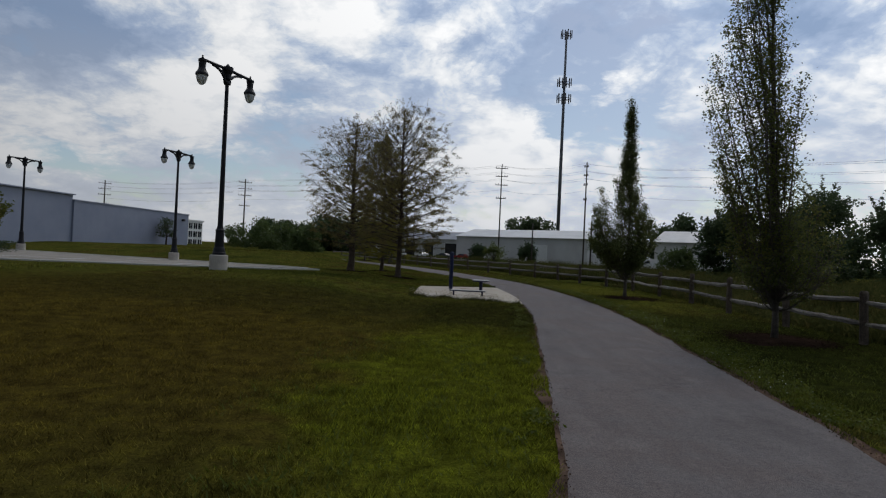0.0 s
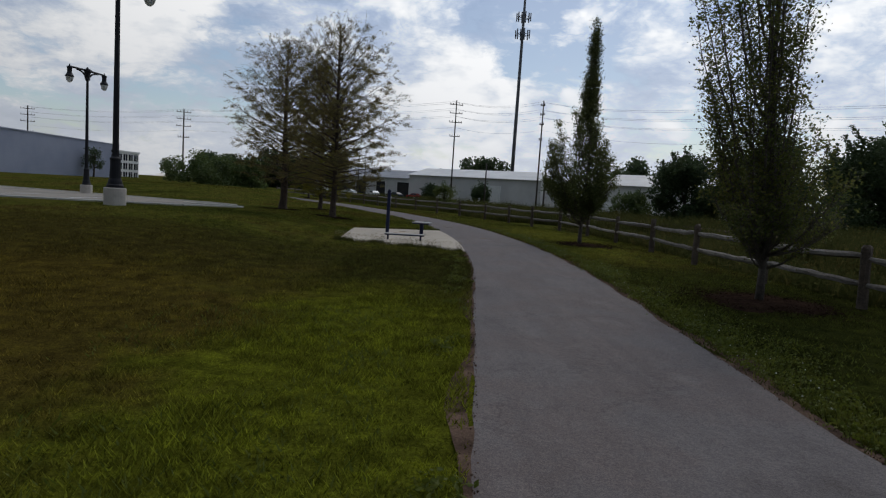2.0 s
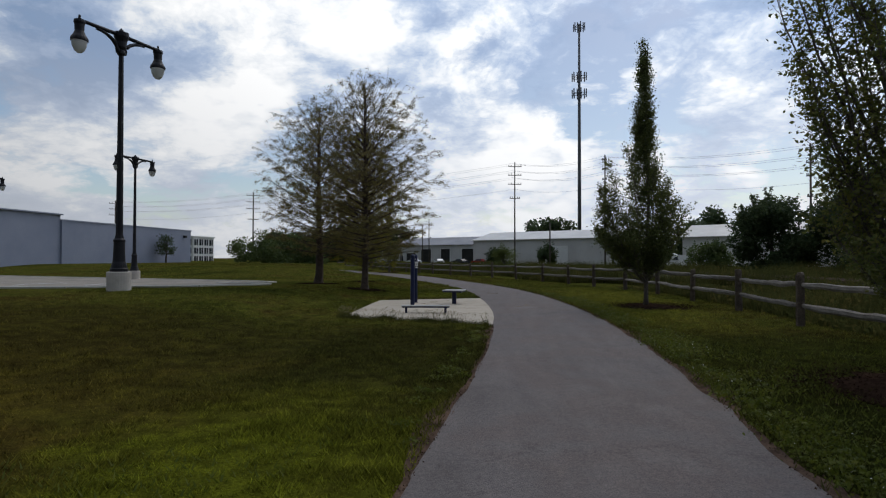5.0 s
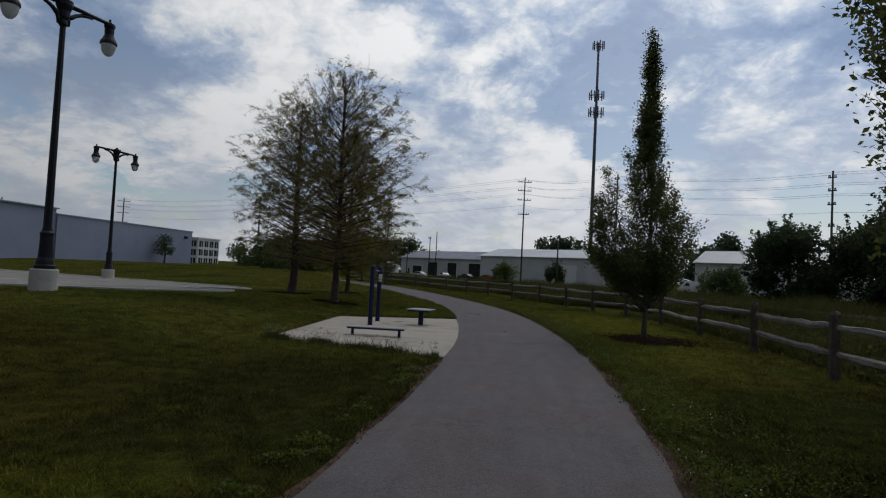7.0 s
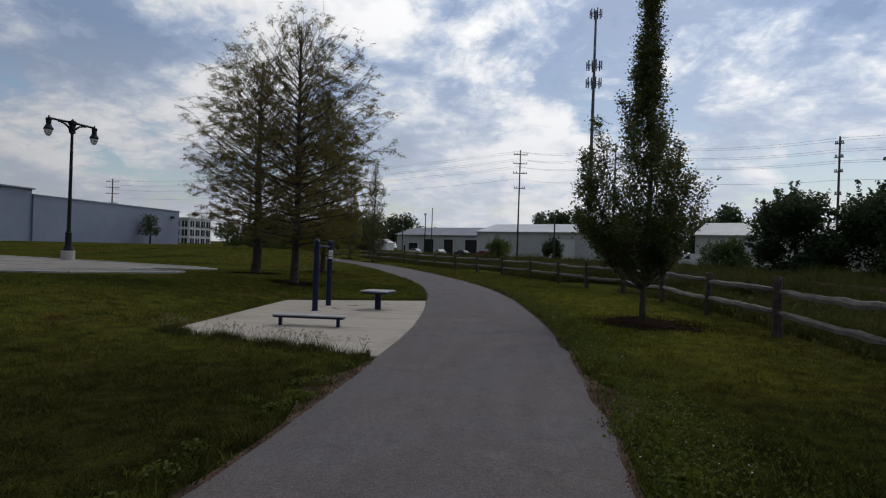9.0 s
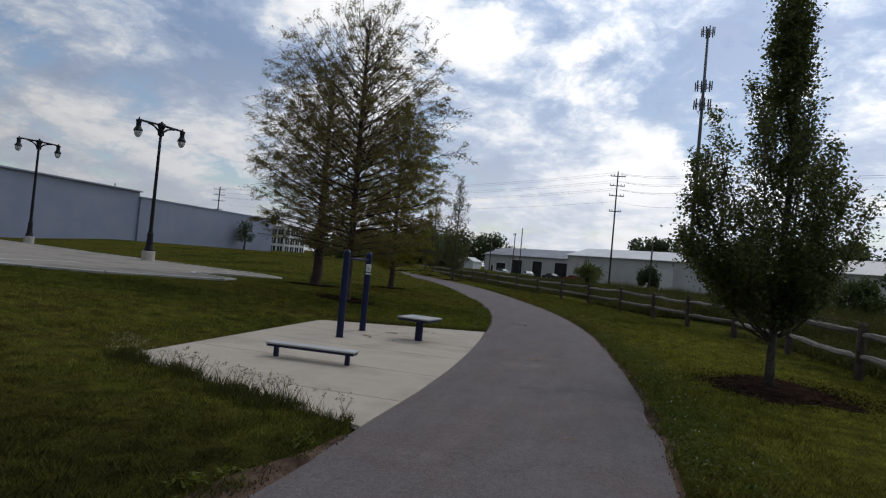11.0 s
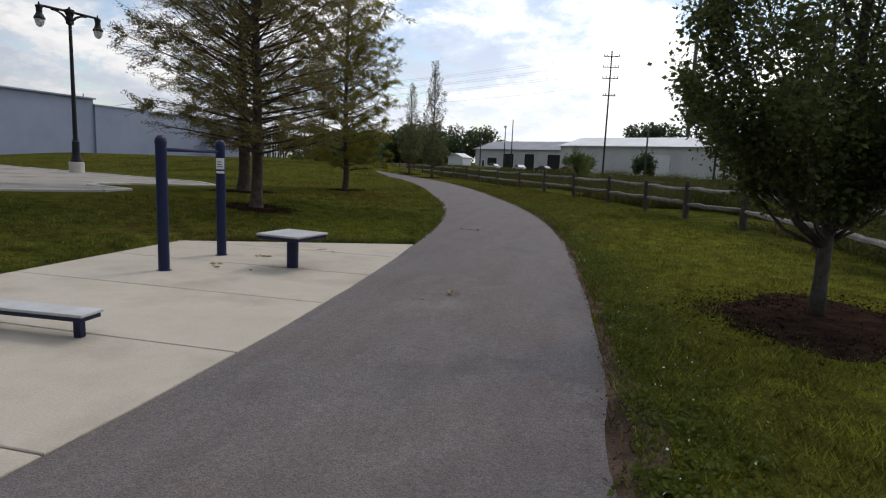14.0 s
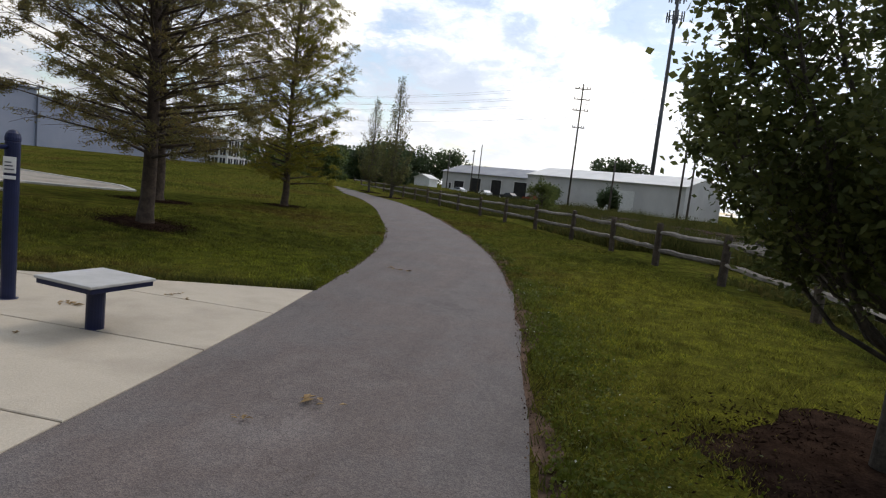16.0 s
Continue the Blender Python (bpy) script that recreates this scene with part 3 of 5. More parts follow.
def build_ground():
    xs = np.unique(np.concatenate([[-3000, -1500, -700, -400, -260], np.arange(-180, -60, 10.0), np.arange(-60, -12, 2.0), np.arange(-12, 14, 0.5), np.arange(14, 40, 2.0), np.arange(40, 181, 10.0), [260, 400, 700, 1500, 3000]]))
    ys = np.unique(np.concatenate([[-3000, -1000, -400, -200, -100, -60], np.arange(-40, 0, 4.0), np.arange(0, 50, 0.5), np.arange(50, 90, 2.0), np.arange(90, 300, 10.0), [400, 600, 1000, 2000, 4000]]))
    X, Y = np.meshgrid(xs, ys)
    Z = height(X, Y) + 0.012 * np.sin(X * 1.7 + 0.6 * Y) * np.sin(Y * 1.3 - X)
    d = np.abs(off_path(X.ravel(), Y.ravel())).reshape(X.shape)
    Z = np.where(d < HALF + 0.6, np.minimum(Z, 0.0) - 0.0, Z)
    Z = np.where(d < HALF - 0.1, -0.05, Z)
    pad = (X > -0.55) & (X < 3.1) & (Y > np.interp(X, [-0.62, 3.36], [22.35, 20.95])) & (Y < np.interp(X, [-0.8, 2.9], [28.5, 30.0]))
    Z = np.where(pad, -0.05, Z)
    nx, ny = len(xs), len(ys)
    verts = np.stack([X.ravel(), Y.ravel(), Z.ravel()], 1)
    faces = [(j * nx + i, j * nx + i + 1, (j + 1) * nx + i + 1, (j + 1) * nx + i) for j in range(ny - 1) for i in range(nx - 1)]
    tagged(mesh_part("ground", verts, faces, M_GROUND, smooth=True), "patchy mown lawn, green near the path and dry brown beyond", "lawn", kind="structure")


def build_path():
    rng = random.Random(5)
    verts, faces = [], []
    n = len(LINE)
    cols = 7
    for i, p in enumerate(LINE):
        d = (LINE[min(i + 1, n - 1)] - LINE[max(i - 1, 0)]).normalized()
        side = Vector((d.y, -d.x, 0))
        jl = 0.05 * noise.noise(Vector((p.y * 0.9, 2.0, 0))) + 0.02 * noise.noise(Vector((p.y * 2.6, 4.0, 0)))
        jr = 0.09 * noise.noise(Vector((p.y * 0.8, 9.0, 0))) + 0.03 * noise.noise(Vector((p.y * 2.6, 6.0, 0)))
        if 20.9 < p.y < 30.2:
            jl = -0.22
        for k in range(cols):
            u = -1 + 2 * k / (cols - 1)
            off = u * HALF + (jl if k == 0 else jr if k == cols - 1 else 0)
            q = p + side * off
            verts.append((q.x, q.y, 0.006 + 0.010 * (1 - u * u) + (-0.005 if abs(u) == 1 else 0)))
    for i in range(n - 1):
        for k in range(cols - 1):
            a = i * cols + k
            faces.append((a, a + 1, a + 1 + cols, a + cols))
    tagged(mesh_part("pavement", verts, faces, M_ASPHALT, smooth=True), "worn pale grey asphalt footpath with ragged edges", "footpath", kind="structure")
    # bare soil along the right-hand edge, broken up
    for side_sign, w, y0, y1 in ((1, 0.34, -8, 60), (-1, 0.20, -8, 20.6)):
        v, f = [], []
        for i, p in enumerate(LINE):
            if not y0 < p.y < y1:
                continue
            d = (LINE[min(i + 1, n - 1)] - LINE[max(i - 1, 0)]).normalized()
            s = Vector((d.y, -d.x, 0)) * side_sign
            ww = w * max(0.15, 0.5 + noise.noise(Vector((p.y * 0.45, side_sign * 7, 0))) * 1.6) + 0.03 * noise.noise(Vector((p.y * 2.3, side_sign * 3, 0)))
            for off in (HALF - 0.08, HALF + max(0.03, ww)):
                q = p + s * off
                v.append((q.x, q.y, -0.004 if off < HALF else 0.006))
        for i in range(len(v) // 2 - 1):
            f.append((2 * i, 2 * i + 1, 2 * i + 3, 2 * i + 2))
        tagged(mesh_part("path_edge", v, f, M_SOIL), "strip of bare reddish soil along the path", "soil", kind="structure")


LOT = [(-60, 63.0), (-45, 57.0), (-30, 51.3), (-20.5, 48.2), (-12.6, 45.6), (-10.2, 43.4), (-10.6, 41.8), (-11.8, 40.0), (-11.5, 38.1), (-10.2, 36.4), (-7.4, 35.0), (-6.9, 33.4), (-8.6, 30.2), (-13, 28.5), (-18.4, 27.2), (-40, 23.5), (-60, 20)]


def build_lot():
    bm = bmesh.new()
    vs = [bm.verts.new((x, y, 0)) for x, y in LOT]
    bm.faces.new(vs)
    for axis, cuts in ((Vector((1, 0, 0)), range(-58, -6, 3)), (Vector((0, 1, 0)), range(22, 62, 3))):
        for c in cuts:
            bmesh.ops.bisect_plane(bm, geom=bm.verts[:] + bm.edges[:] + bm.faces[:], plane_co=axis * c, plane_no=axis)
    for v in bm.verts:
        v.co.z = ground_at(v.co.x, v.co.y) + 0.03
    tagged(part("road", bm, M_LOT), "pale concrete parking lot, stained and cracked", "parking lot", kind="structure")
    # kerb: a low concrete lip round the lot
    k = thing("kerb", (0, 0, 0), "low pale concrete kerb round the parking lot", "kerb", kind="structure")
    pts = LOT + [LOT[0]]
    for a, b in zip(pts[:-2], pts[1:-1]):
        A, B = Vector((*a, 0)), Vector((*b, 0))
        m = max(1, int((B - A).length / 3.0))
        for i in range(m):
            p, q = A.lerp(B, i / m), A.lerp(B, (i + 0.992) / m)
            p.z, q.z = ground_at(p.x, p.y), ground_at(q.x, q.y)
            d = (q - p).normalized()
            s = Vector((d.y, -d.x, 0)) * 0.09
            up = Vector((0, 0, 0.075))
            bm = bmesh.new()
            ring = []
            for c in (p, q):
                ring.append([bm.verts.new(c + s * u + up * w) for u, w in ((-1, -0.5), (1, -0.5), (1, 0.8), (0.7, 1), (-0.7, 1), (-1, 0.8))])
            for j in range(6):
                bm.faces.new((ring[0][j], ring[0][(j + 1) % 6], ring[1][(j + 1) % 6], ring[1][j]))
            bm.faces.new(ring[0][::-1])
            bm.faces.new(ring[1])
            part("kerb_stone", bm, M_KERB, k)


PAD = [(3.36, 20.86), (3.40, 22.6), (3.37, 24.4), (3.26, 26.4), (3.10, 28.4), (2.90, 30.15), (-0.80, 28.55), (-0.62, 22.3)]


def build_pad():
    """Exercise pad: slabs with narrow joints between, one corner running out along the path."""
    pad = thing("concrete_pad", (0, 0, 0), "pale concrete exercise pad of jointed slabs beside the path", "concrete pad", kind="structure")
    cuts = [20.7, 22.03, 23.73, 25.44, 27.07, 28.62, 30.3]
    g = 0.009
    for lo, hi in zip(cuts, cuts[1:]):
        bm = bmesh.new()
        top = [bm.verts.new((x, y, 0.018)) for x, y in PAD]
        bm.faces.new(top)
        for co, no in (((0, lo + g, 0), (0, -1, 0)), ((0, hi - g, 0), (0, 1, 0))):
            bmesh.ops.bisect_plane(bm, geom=bm.verts[:] + bm.edges[:] + bm.faces[:], plane_co=co, plane_no=no, clear_outer=True)
        r = bmesh.ops.extrude_face_region(bm, geom=bm.faces[:])
        bmesh.ops.translate(bm, vec=(0, 0, -0.14), verts=[v for v in r["geom"] if isinstance(v, bmesh.types.BMVert)])
        bmesh.ops.bevel(bm, geom=[e for e in bm.edges if all(v.co.z > 0 for v in e.verts)], offset=0.006, segments=1, affect="EDGES")
        part("slab", bm, M_PAD, pad)


build_ground()
build_path()
build_lot()
build_pad()

# ---- street lamps ----


def street_lamp(at, z, rz, label, H=9.0):
    """Twin-arm ornamental lamp on a concrete plinth."""
    t = thing("street_lamp", (at[0], at[1], z), label, "street lamp", "lamps round the parking lot", rz=rz)
    bm = bmesh.new()
    lathe(bm, [(0.40, -0.35), (0.40, 0.66), (0.385, 0.69), (0.36, 0.70)], 28)
    part("plinth", bm, M_PLINTH, t, "cast concrete plinth", smooth=False)
    bm = bmesh.new()
    lathe(bm, [(0.30, 0.70), (0.30, 0.80), (0.27, 0.84), (0.25, 0.95), (0.235, 1.0), (0.21, 1.06), (0.19, 1.45), (0.185, 1.75), (0.20, 1.78), (0.20, 1.84), (0.15, 1.90), (0.135, 2.0)], 20)
    part("base_skirt", bm, M_LAMP, t, smooth=False)
    bm = bmesh.new()
    n = 16
    rings = []
    for r, zz in ((0.125, 1.95), (0.085, H - 0.75)):
        rings.append([bm.verts.new((r * (1 if i % 2 else 0.9) * math.cos(2 * math.pi * i / n), r * (1 if i % 2 else 0.9) * math.sin(2 * math.pi * i / n), zz)) for i in range(n)])
    for i in range(n):
        bm.faces.new((rings[0][i], rings[0][(i + 1) % n], rings[1][(i + 1) % n], rings[1][i]))
    bm.faces.new(rings[1])
    part("shaft", bm, M_LAMP, t)
    bm = bmesh.new()
    lathe(bm, [(0.085, H - 0.80), (0.14, H - 0.74), (0.14, H - 0.66), (0.12, H - 0.60), (0.17, H - 0.50), (0.18, H - 0.30), (0.25, H - 0.12), (0.25, H + 0.03), (0.12, H + 0.06), (0.05, H + 0.16), (0.01, H + 0.2)], 16)
    part("capital", bm, M_LAMP, t)
    for s in (-1, 1):
        tb = Tubes()
        tb.add([(0, 0, H - 0.06), (s * 0.8, 0, H - 0.07), (s * 1.6, 0, H - 0.08), (s * 1.63, 0, H - 0.10)], [0.075, 0.07, 0.065, 0.05], 8)
        # curled bracket below the arm
        curl = [(s * (0.12 + 0.85 * (1 - math.cos(a))), 0, H - 0.72 + 0.58 * math.sin(a)) for a in [i * math.pi / 12 for i in range(7)]]
        tb.add(curl, [0.085, 0.08, 0.072, 0.065, 0.06, 0.055, 0.055], 8)
        arm = mesh_part("arm", tb.v, tb.f, M_LAMP, t, smooth=True)
        bm = bmesh.new()
        lathe(bm, [(0.012, 0.10), (0.045, 0.06), (0.03, 0.02), (0.06, -0.02), (0.06, -0.06)], 10, (s * 1.6, 0, H))
        part("finial", bm, M_LAMP, t)
        bm = bmesh.new()
        lathe(bm, [(0.06, 0.0), (0.17, -0.03), (0.18, -0.11), (0.155, -0.18), (0.145, -0.40), (0.19, -0.52), (0.26, -0.63), (0.275, -0.68), (0.275, -0.73), (0.24, -0.74)], 16, (s * 1.6, 0, H - 0.06))
        hood = part("hood", bm, M_LAMP, t, smooth=False)
        bm = bmesh.new()
        lathe(bm, [(0.23, -0.73), (0.235, -0.80), (0.215, -0.92), (0.16, -1.05), (0.08, -1.13), (0.01, -1.14)], 16, (s * 1.6, 0, H - 0.06))
        part("globe", bm, M_GLOBE, hood, "milky prismatic glass globe", smooth=True)
    return t


M_GLOBE = leafy("milky_glass", (0.72, 0.73, 0.72), (0.76, 0.77, 0.76), (0.80, 0.80, 0.79), through=0.65, rough=0.15)
street_lamp((-9.98, 27.1), 0.38, 72, "tall black twin-arm street lamp on a concrete plinth by the kerb", 9.28)
street_lamp((-22.65, 48.4), -0.06, 76, "tall black twin-arm street lamp at the far kerb")
street_lamp((-41.9, 56.6), -0.06, 76, "tall black twin-arm street lamp near a clipped hedge")

# ---- exercise equipment ----


def pull_up_bar():
    t = thing("pull_up_bar", (0.745, 26.24, 0.012), "low navy steel pull-up bar with two posts on the concrete pad", "exercise bar")
    L = 1.34
    for y in (0.0, L):
        bm = bmesh.new()
        lathe(bm, [(0.068, -0.02), (0.068, 1.58), (0.066, 1.59), (0.072, 1.60), (0.072, 1.63), (0.062, 1.67), (0.036, 1.70), (0.005, 1.71)], 20, (-0.05 * y, y, 0))
        p = part("post", bm, M_NAVY, t, smooth=False)
        bm = bmesh.new()
        lathe(bm, [(0.095, 0), (0.095, 0.008), (0.07, 0.012)], 20, (-0.05 * y, y, 0))
        part("base_flange", bm, M_NAVY, p)
    tb = Tubes()
    tb.add([(0, 0.05, 1.53), (-0.067, L - 0.05, 1.53)], [0.024, 0.024], 10)
    mesh_part("bar", tb.v, tb.f, M_NAVY, t, smooth=True)
    # instruction plates on the far post, facing down the path
    for z0, z1 in ((1.22, 1.255), (1.28, 1.44)):
        bm = bmesh.new()
        m = Matrix.Translation((-0.067, L, 0)) @ Matrix.Rotation(radians(30), 4, "Z")
        box(bm, (-0.055, -0.081, z0), (0.055, -0.071, z1), 0.003, m)
        plate = part("plate", bm, M_PLATE, t, "white instruction plate")
        for k in range(3 if z1 - z0 > 0.1 else 0):
            bm = bmesh.new()
            zz = z0 + 0.03 + 0.035 * k
            box(bm, (-0.04, -0.0835, zz), (0.04 - 0.012 * k, -0.0808, zz + 0.012), 0, m)
            part("print_bar", bm, M_INK, plate, "dark line of print")


def plyo_table():
    t = thing("step_table", (2.07, 27.14, 0.006), "square grey-topped exercise table on one navy post", "exercise table", rz=-10)
    bm = bmesh.new()
    lathe(bm, [(0.078, -0.02), (0.078, 0.42)], 20)
    part("post", bm, M_NAVY, t)
    bm = bmesh.new()
    lathe(bm, [(0.12, 0), (0.12, 0.008), (0.08, 0.012)], 20)
    part("base_flange", bm, M_NAVY, t)
    bm = bmesh.new()
    box(bm, (-0.325, -0.325, 0.415), (0.325, 0.325, 0.46), 0.006)
    part("tray", bm, M_NAVY, t, "navy steel edge frame")
    bm = bmesh.new()
    box(bm, (-0.34, -0.34, 0.46), (0.34, 0.34, 0.488), 0.008)
    part("tabletop", bm, M_BOARD, t, "pale grey board top")


def low_bench():
    t = thing("low_bench", (1.47, 23.60, 0.012), "low grey-topped exercise bench on two navy legs", "bench", rz=3)
    for x in (-0.56, 0.56):
        bm = bmesh.new()
        box(bm, (x - 0.032, -0.032, -0.02), (x + 0.032, 0.032, 0.165), 0.006)
        part("leg", bm, M_NAVY, t)
    bm = bmesh.new()
    box(bm, (-0.675, -0.105, 0.16), (0.675, 0.105, 0.198), 0.005)
    part("seat_frame", bm, M_NAVY, t, "navy steel frame under the board")
    bm = bmesh.new()
    box(bm, (-0.69, -0.12, 0.198), (0.69, 0.12, 0.224), 0.007)
    part("seat", bm, M_BOARD, t, "pale grey board")


pull_up_bar()
plyo_table()
low_bench()

# ---- split-rail fence ----
FENCE = [(9.4, -8.2), (9.75, -3.9), (10.0, 0.4), (10.25, 4.9), (10.4, 9.6), (10.45, 14.1), (10.45, 17.4), (10.52, 21.2), (10.78, 25.3), (10.87, 29.7), (10.7, 33.7), (10.13, 37.5),
         (9.14, 40.8), (8.18, 44.2), (6.87, 47.55), (5.25, 51.6), (3.5, 54.9), (1.63, 59.0), (-0.4, 62.8), (-2.47, 66.9), (-4.3, 71.0), (-6.3, 74.8), (-8.3, 78.5), (-10.4, 82.3), (-12.5, 86), (-14.6, 89.8), (-16.7, 93.6), (-18.9, 97.4), (-21.2, 101.2)]


def fence_post_mesh(seed):
    rng = random.Random(seed)
    bm = bmesh.new()
    r = []
    for z, k in ((-0.25, 1.0), (0.3, 1.0), (0.8, 0.97), (1.16, 0.95), (1.21, 0.7)):
        r.append([bm.verts.new((0.098 * k * math.cos(a) * rng.uniform(0.88, 1.12), 0.098 * k * math.sin(a) * rng.uniform(0.88, 1.12), z + (rng.uniform(-0.015, 0.015) if z > 1 else 0))) for a in [i * math.pi / 4 for i in range(8)]])
    for a, b in zip(r, r[1:]):
        for i in range(8):
            bm.faces.new((a[i], a[(i + 1) % 8], b[(i + 1) % 8], b[i]))
    bm.faces.new(r[-1])
    me = bpy.data.meshes.new("post")
    bmesh.ops.recalc_face_normals(bm, faces=bm.faces)
    bm.to_mesh(me)
    bm.free()
    me.materials.append(M_POST)
    return me


def rail_mesh(seed):
    """A split rail one metre long in x, scaled to its bay: wedge-shaped section, slightly bowed, tapered ends."""
    rng = random.Random(seed)
    bm = bmesh.new()
    r = []
    for i in range(9):
        x = i / 8
        k = 0.62 if i in (0, 8) else 1.0
        oy, oz = rng.uniform(-0.012, 0.012), rng.uniform(-0.015, 0.015) - 0.02 * math.sin(math.pi * x)
        sec = ((-0.045, -0.05), (0.04, -0.055), (0.055, 0.0), (0.025, 0.055), (-0.03, 0.06), (-0.055, 0.01))
        r.append([bm.verts.new((x, oy + a * k * rng.uniform(0.85, 1.15), oz + b * k * rng.uniform(0.85, 1.15))) for a, b in sec])
    for a, b in zip(r, r[1:]):
        for i in range(6):
            bm.faces.new((a[i], a[(i + 1) % 6], b[(i + 1) % 6], b[i]))
    bm.faces.new(r[0][::-1])
    bm.faces.new(r[-1])
    me = bpy.data.meshes.new("rail")
    bmesh.ops.recalc_face_normals(bm, faces=bm.faces)
    bm.to_mesh(me)
    bm.free()
    me.materials.append(M_RAIL)
    return me


def build_fence():
    rng = random.Random(3)
    f = thing("fence", (0, 0, 0), "weathered grey two-rail split-rail wooden fence along the grass", "fence")
    posts = [fence_post_mesh(i) for i in range(4)]
    rails = [rail_mesh(i) for i in range(5)]
    for i, (x, y) in enumerate(FENCE):
        p = new("post", posts[i % 4])
        p.parent = f
        p.matrix_basis = pose(x, y, 0, rng.uniform(-2, 2), rng.uniform(-2, 2), rng.uniform(0, 360)) @ Matrix.Diagonal((1, 1, rng.uniform(0.96, 1.04), 1))
    for (x0, y0), (x1, y1) in zip(FENCE, FENCE[1:]):
        for z in (0.50, 0.98):
            a = Vector((x0, y0, z + rng.uniform(-0.04, 0.04)))
            b = Vector((x1, y1, z + rng.uniform(-0.04, 0.04)))
            d = b - a
            r = new("rail", rails[rng.randrange(5)])
            r.parent = f
            q = Vector((1, 0, 0)).rotation_difference(d.normalized())
            r.matrix_basis = Matrix.Translation(a) @ q.to_matrix().to_4x4() @ Matrix.Rotation(rng.uniform(-0.5, 0.5), 4, "X") @ Matrix.Diagonal((d.length, 1.1, 1.1, 1))


build_fence()

# ---- trees ----


def upright_tree(at, label, H, crown, seed, leaves, leaf, mat, limbs=46, trunk_r=0.085, low=0.6, shift=None, bare_above=99.0, plume=0.20, low_thin=1.0, sweep=1.0):
    """A fastigiate tree: a leader, limbs that leave it low and sweep upwards, and leafy shoots along each limb, so that the
    outline is a row of plumes with gaps between; crown(z) is the radius at a height, shift(z) moves the crown's middle."""
    rng = random.Random(seed)
    rs = np.random.RandomState(seed)
    shift = shift or (lambda z: (0.0, 0.0))
    t = thing("tree", (at[0], at[1], ground_at(*at)), label, "tree", "upright trees along the path")
    lead = [Vector((0.04 * math.sin(z * 0.9 + seed) + 0.35 * shift(z)[0], 0.04 * math.cos(z * 1.1 + seed) + 0.35 * shift(z)[1], z)) for z in np.linspace(-0.1, H, 18)]
    lead[0].x, lead[0].y = lead[1].x, lead[1].y
    tb = Tubes()
    tb.add(lead, [(1.25 if i == 0 else 1.0) * trunk_r * (1 - i / 18.0) ** 0.9 + 0.006 for i in range(18)], 10)
    mesh_part("trunk", tb.v, tb.f, M_BARK, t, smooth=True)

    def on_lead(z):
        u = max(0.0, min(16.99, (z + 0.1) / (H + 0.1) * 17))
        return lead[int(u)].lerp(lead[int(u) + 1], u - int(u))

    tb = Tubes()
    spots, away, weight = [], [], []
    for i in range(limbs):
        f = (i + 0.5) / limbs
        zt = low + 0.7 + (H - low - 0.7) * f ** 1.35
        rt = crown(zt)
        reach = 0.75 + 1.15 * rt * rng.uniform(0.8, 1.2)
        z0 = max(low + 0.45 * rng.random(), zt - sweep * reach * rng.uniform(0.95, 1.25))
        a = i * 2.399 + rng.uniform(-0.4, 0.4)
        sx, sy = shift(zt)
        tip = Vector((sx + math.cos(a) * rt * rng.uniform(0.5, 1.02), sy + math.sin(a) * rt * rng.uniform(0.5, 1.02), min(zt + 0.25 * rng.random(), H)))
        p0 = on_lead(z0)
        pts = []
        for k in range(8):
            u = k / 7
            p = p0.lerp(tip, u ** 0.72 if k else 0.0)
            p.z = p0.z + (tip.z - p0.z) * u ** 1.18
            p += Vector((rng.uniform(-1, 1), rng.uniform(-1, 1), 0)) * 0.03 * (0 < k < 7)
            pts.append(p)
        r0 = 0.010 + 0.012 * (tip - p0).length / 2.4
        tb.add(pts, [r0 * (1 - 0.85 * k / 7) for k in range(8)], 5)
        rich = (0.55 if zt > bare_above else low_thin) * (0.75 if rt < 0.5 else 1.0) * rng.uniform(0.2, 1.6)
        # side shoots, longest in the middle of the limb, held upwards
        n = int(5 + 15 * (tip - p0).length)
        for _ in range(n):
            u = rng.uniform(0.22, 1.0)
            j = min(6, int(u * 7))
            q = pts[j].lerp(pts[j + 1], u * 7 - j)
            w = plume * min(1.0, 0.35 + 0.8 * rt) * (0.45 + 1.1 * math.sin(math.pi * min(1.0, u * 0.9 + 0.08))) * rng.uniform(0.5, 1.4)
            b = rng.uniform(0, 6.283)
            d = Vector((math.cos(b) * w, math.sin(b) * w, w * rng.uniform(0.4, 1.7)))
            tb.add([q, q + d * 0.55 + Vector((0, 0, -0.02)), q + d], [0.005, 0.004, 0.002], 3)
            for v in (0.45, 0.75, 1.0):
                spots.append(q + d * v)
                away.append(0.030 + 0.035 * v)
                weight.append(rich * (0.5 + v))
        spots.append(tip)
        away.append(0.06)
        weight.append(rich * 2.0)
    mesh_part("branch_work", tb.v, tb.f, M_BARK, t, smooth=True)
    C, A = np.array([tuple(c) for c in spots]), np.array(away)
    w = np.array(weight) * rs.uniform(0.3, 1.0, len(C))
    pick = rs.choice(len(C), leaves, p=w / w.sum())
    pos = C[pick] + rs.normal(0, 1, (leaves, 3)) * (A[pick] * (1 + plume))[:, None] * np.array([1, 1, 1.35])
    leaf_mesh("crown", pos, leaf, mat, t, seed, slim=0.62)
    return t


def outline(points):
    zs, rs = [p[0] for p in points], [p[1] for p in points]
    return lambda z: float(np.interp(z, zs, rs))


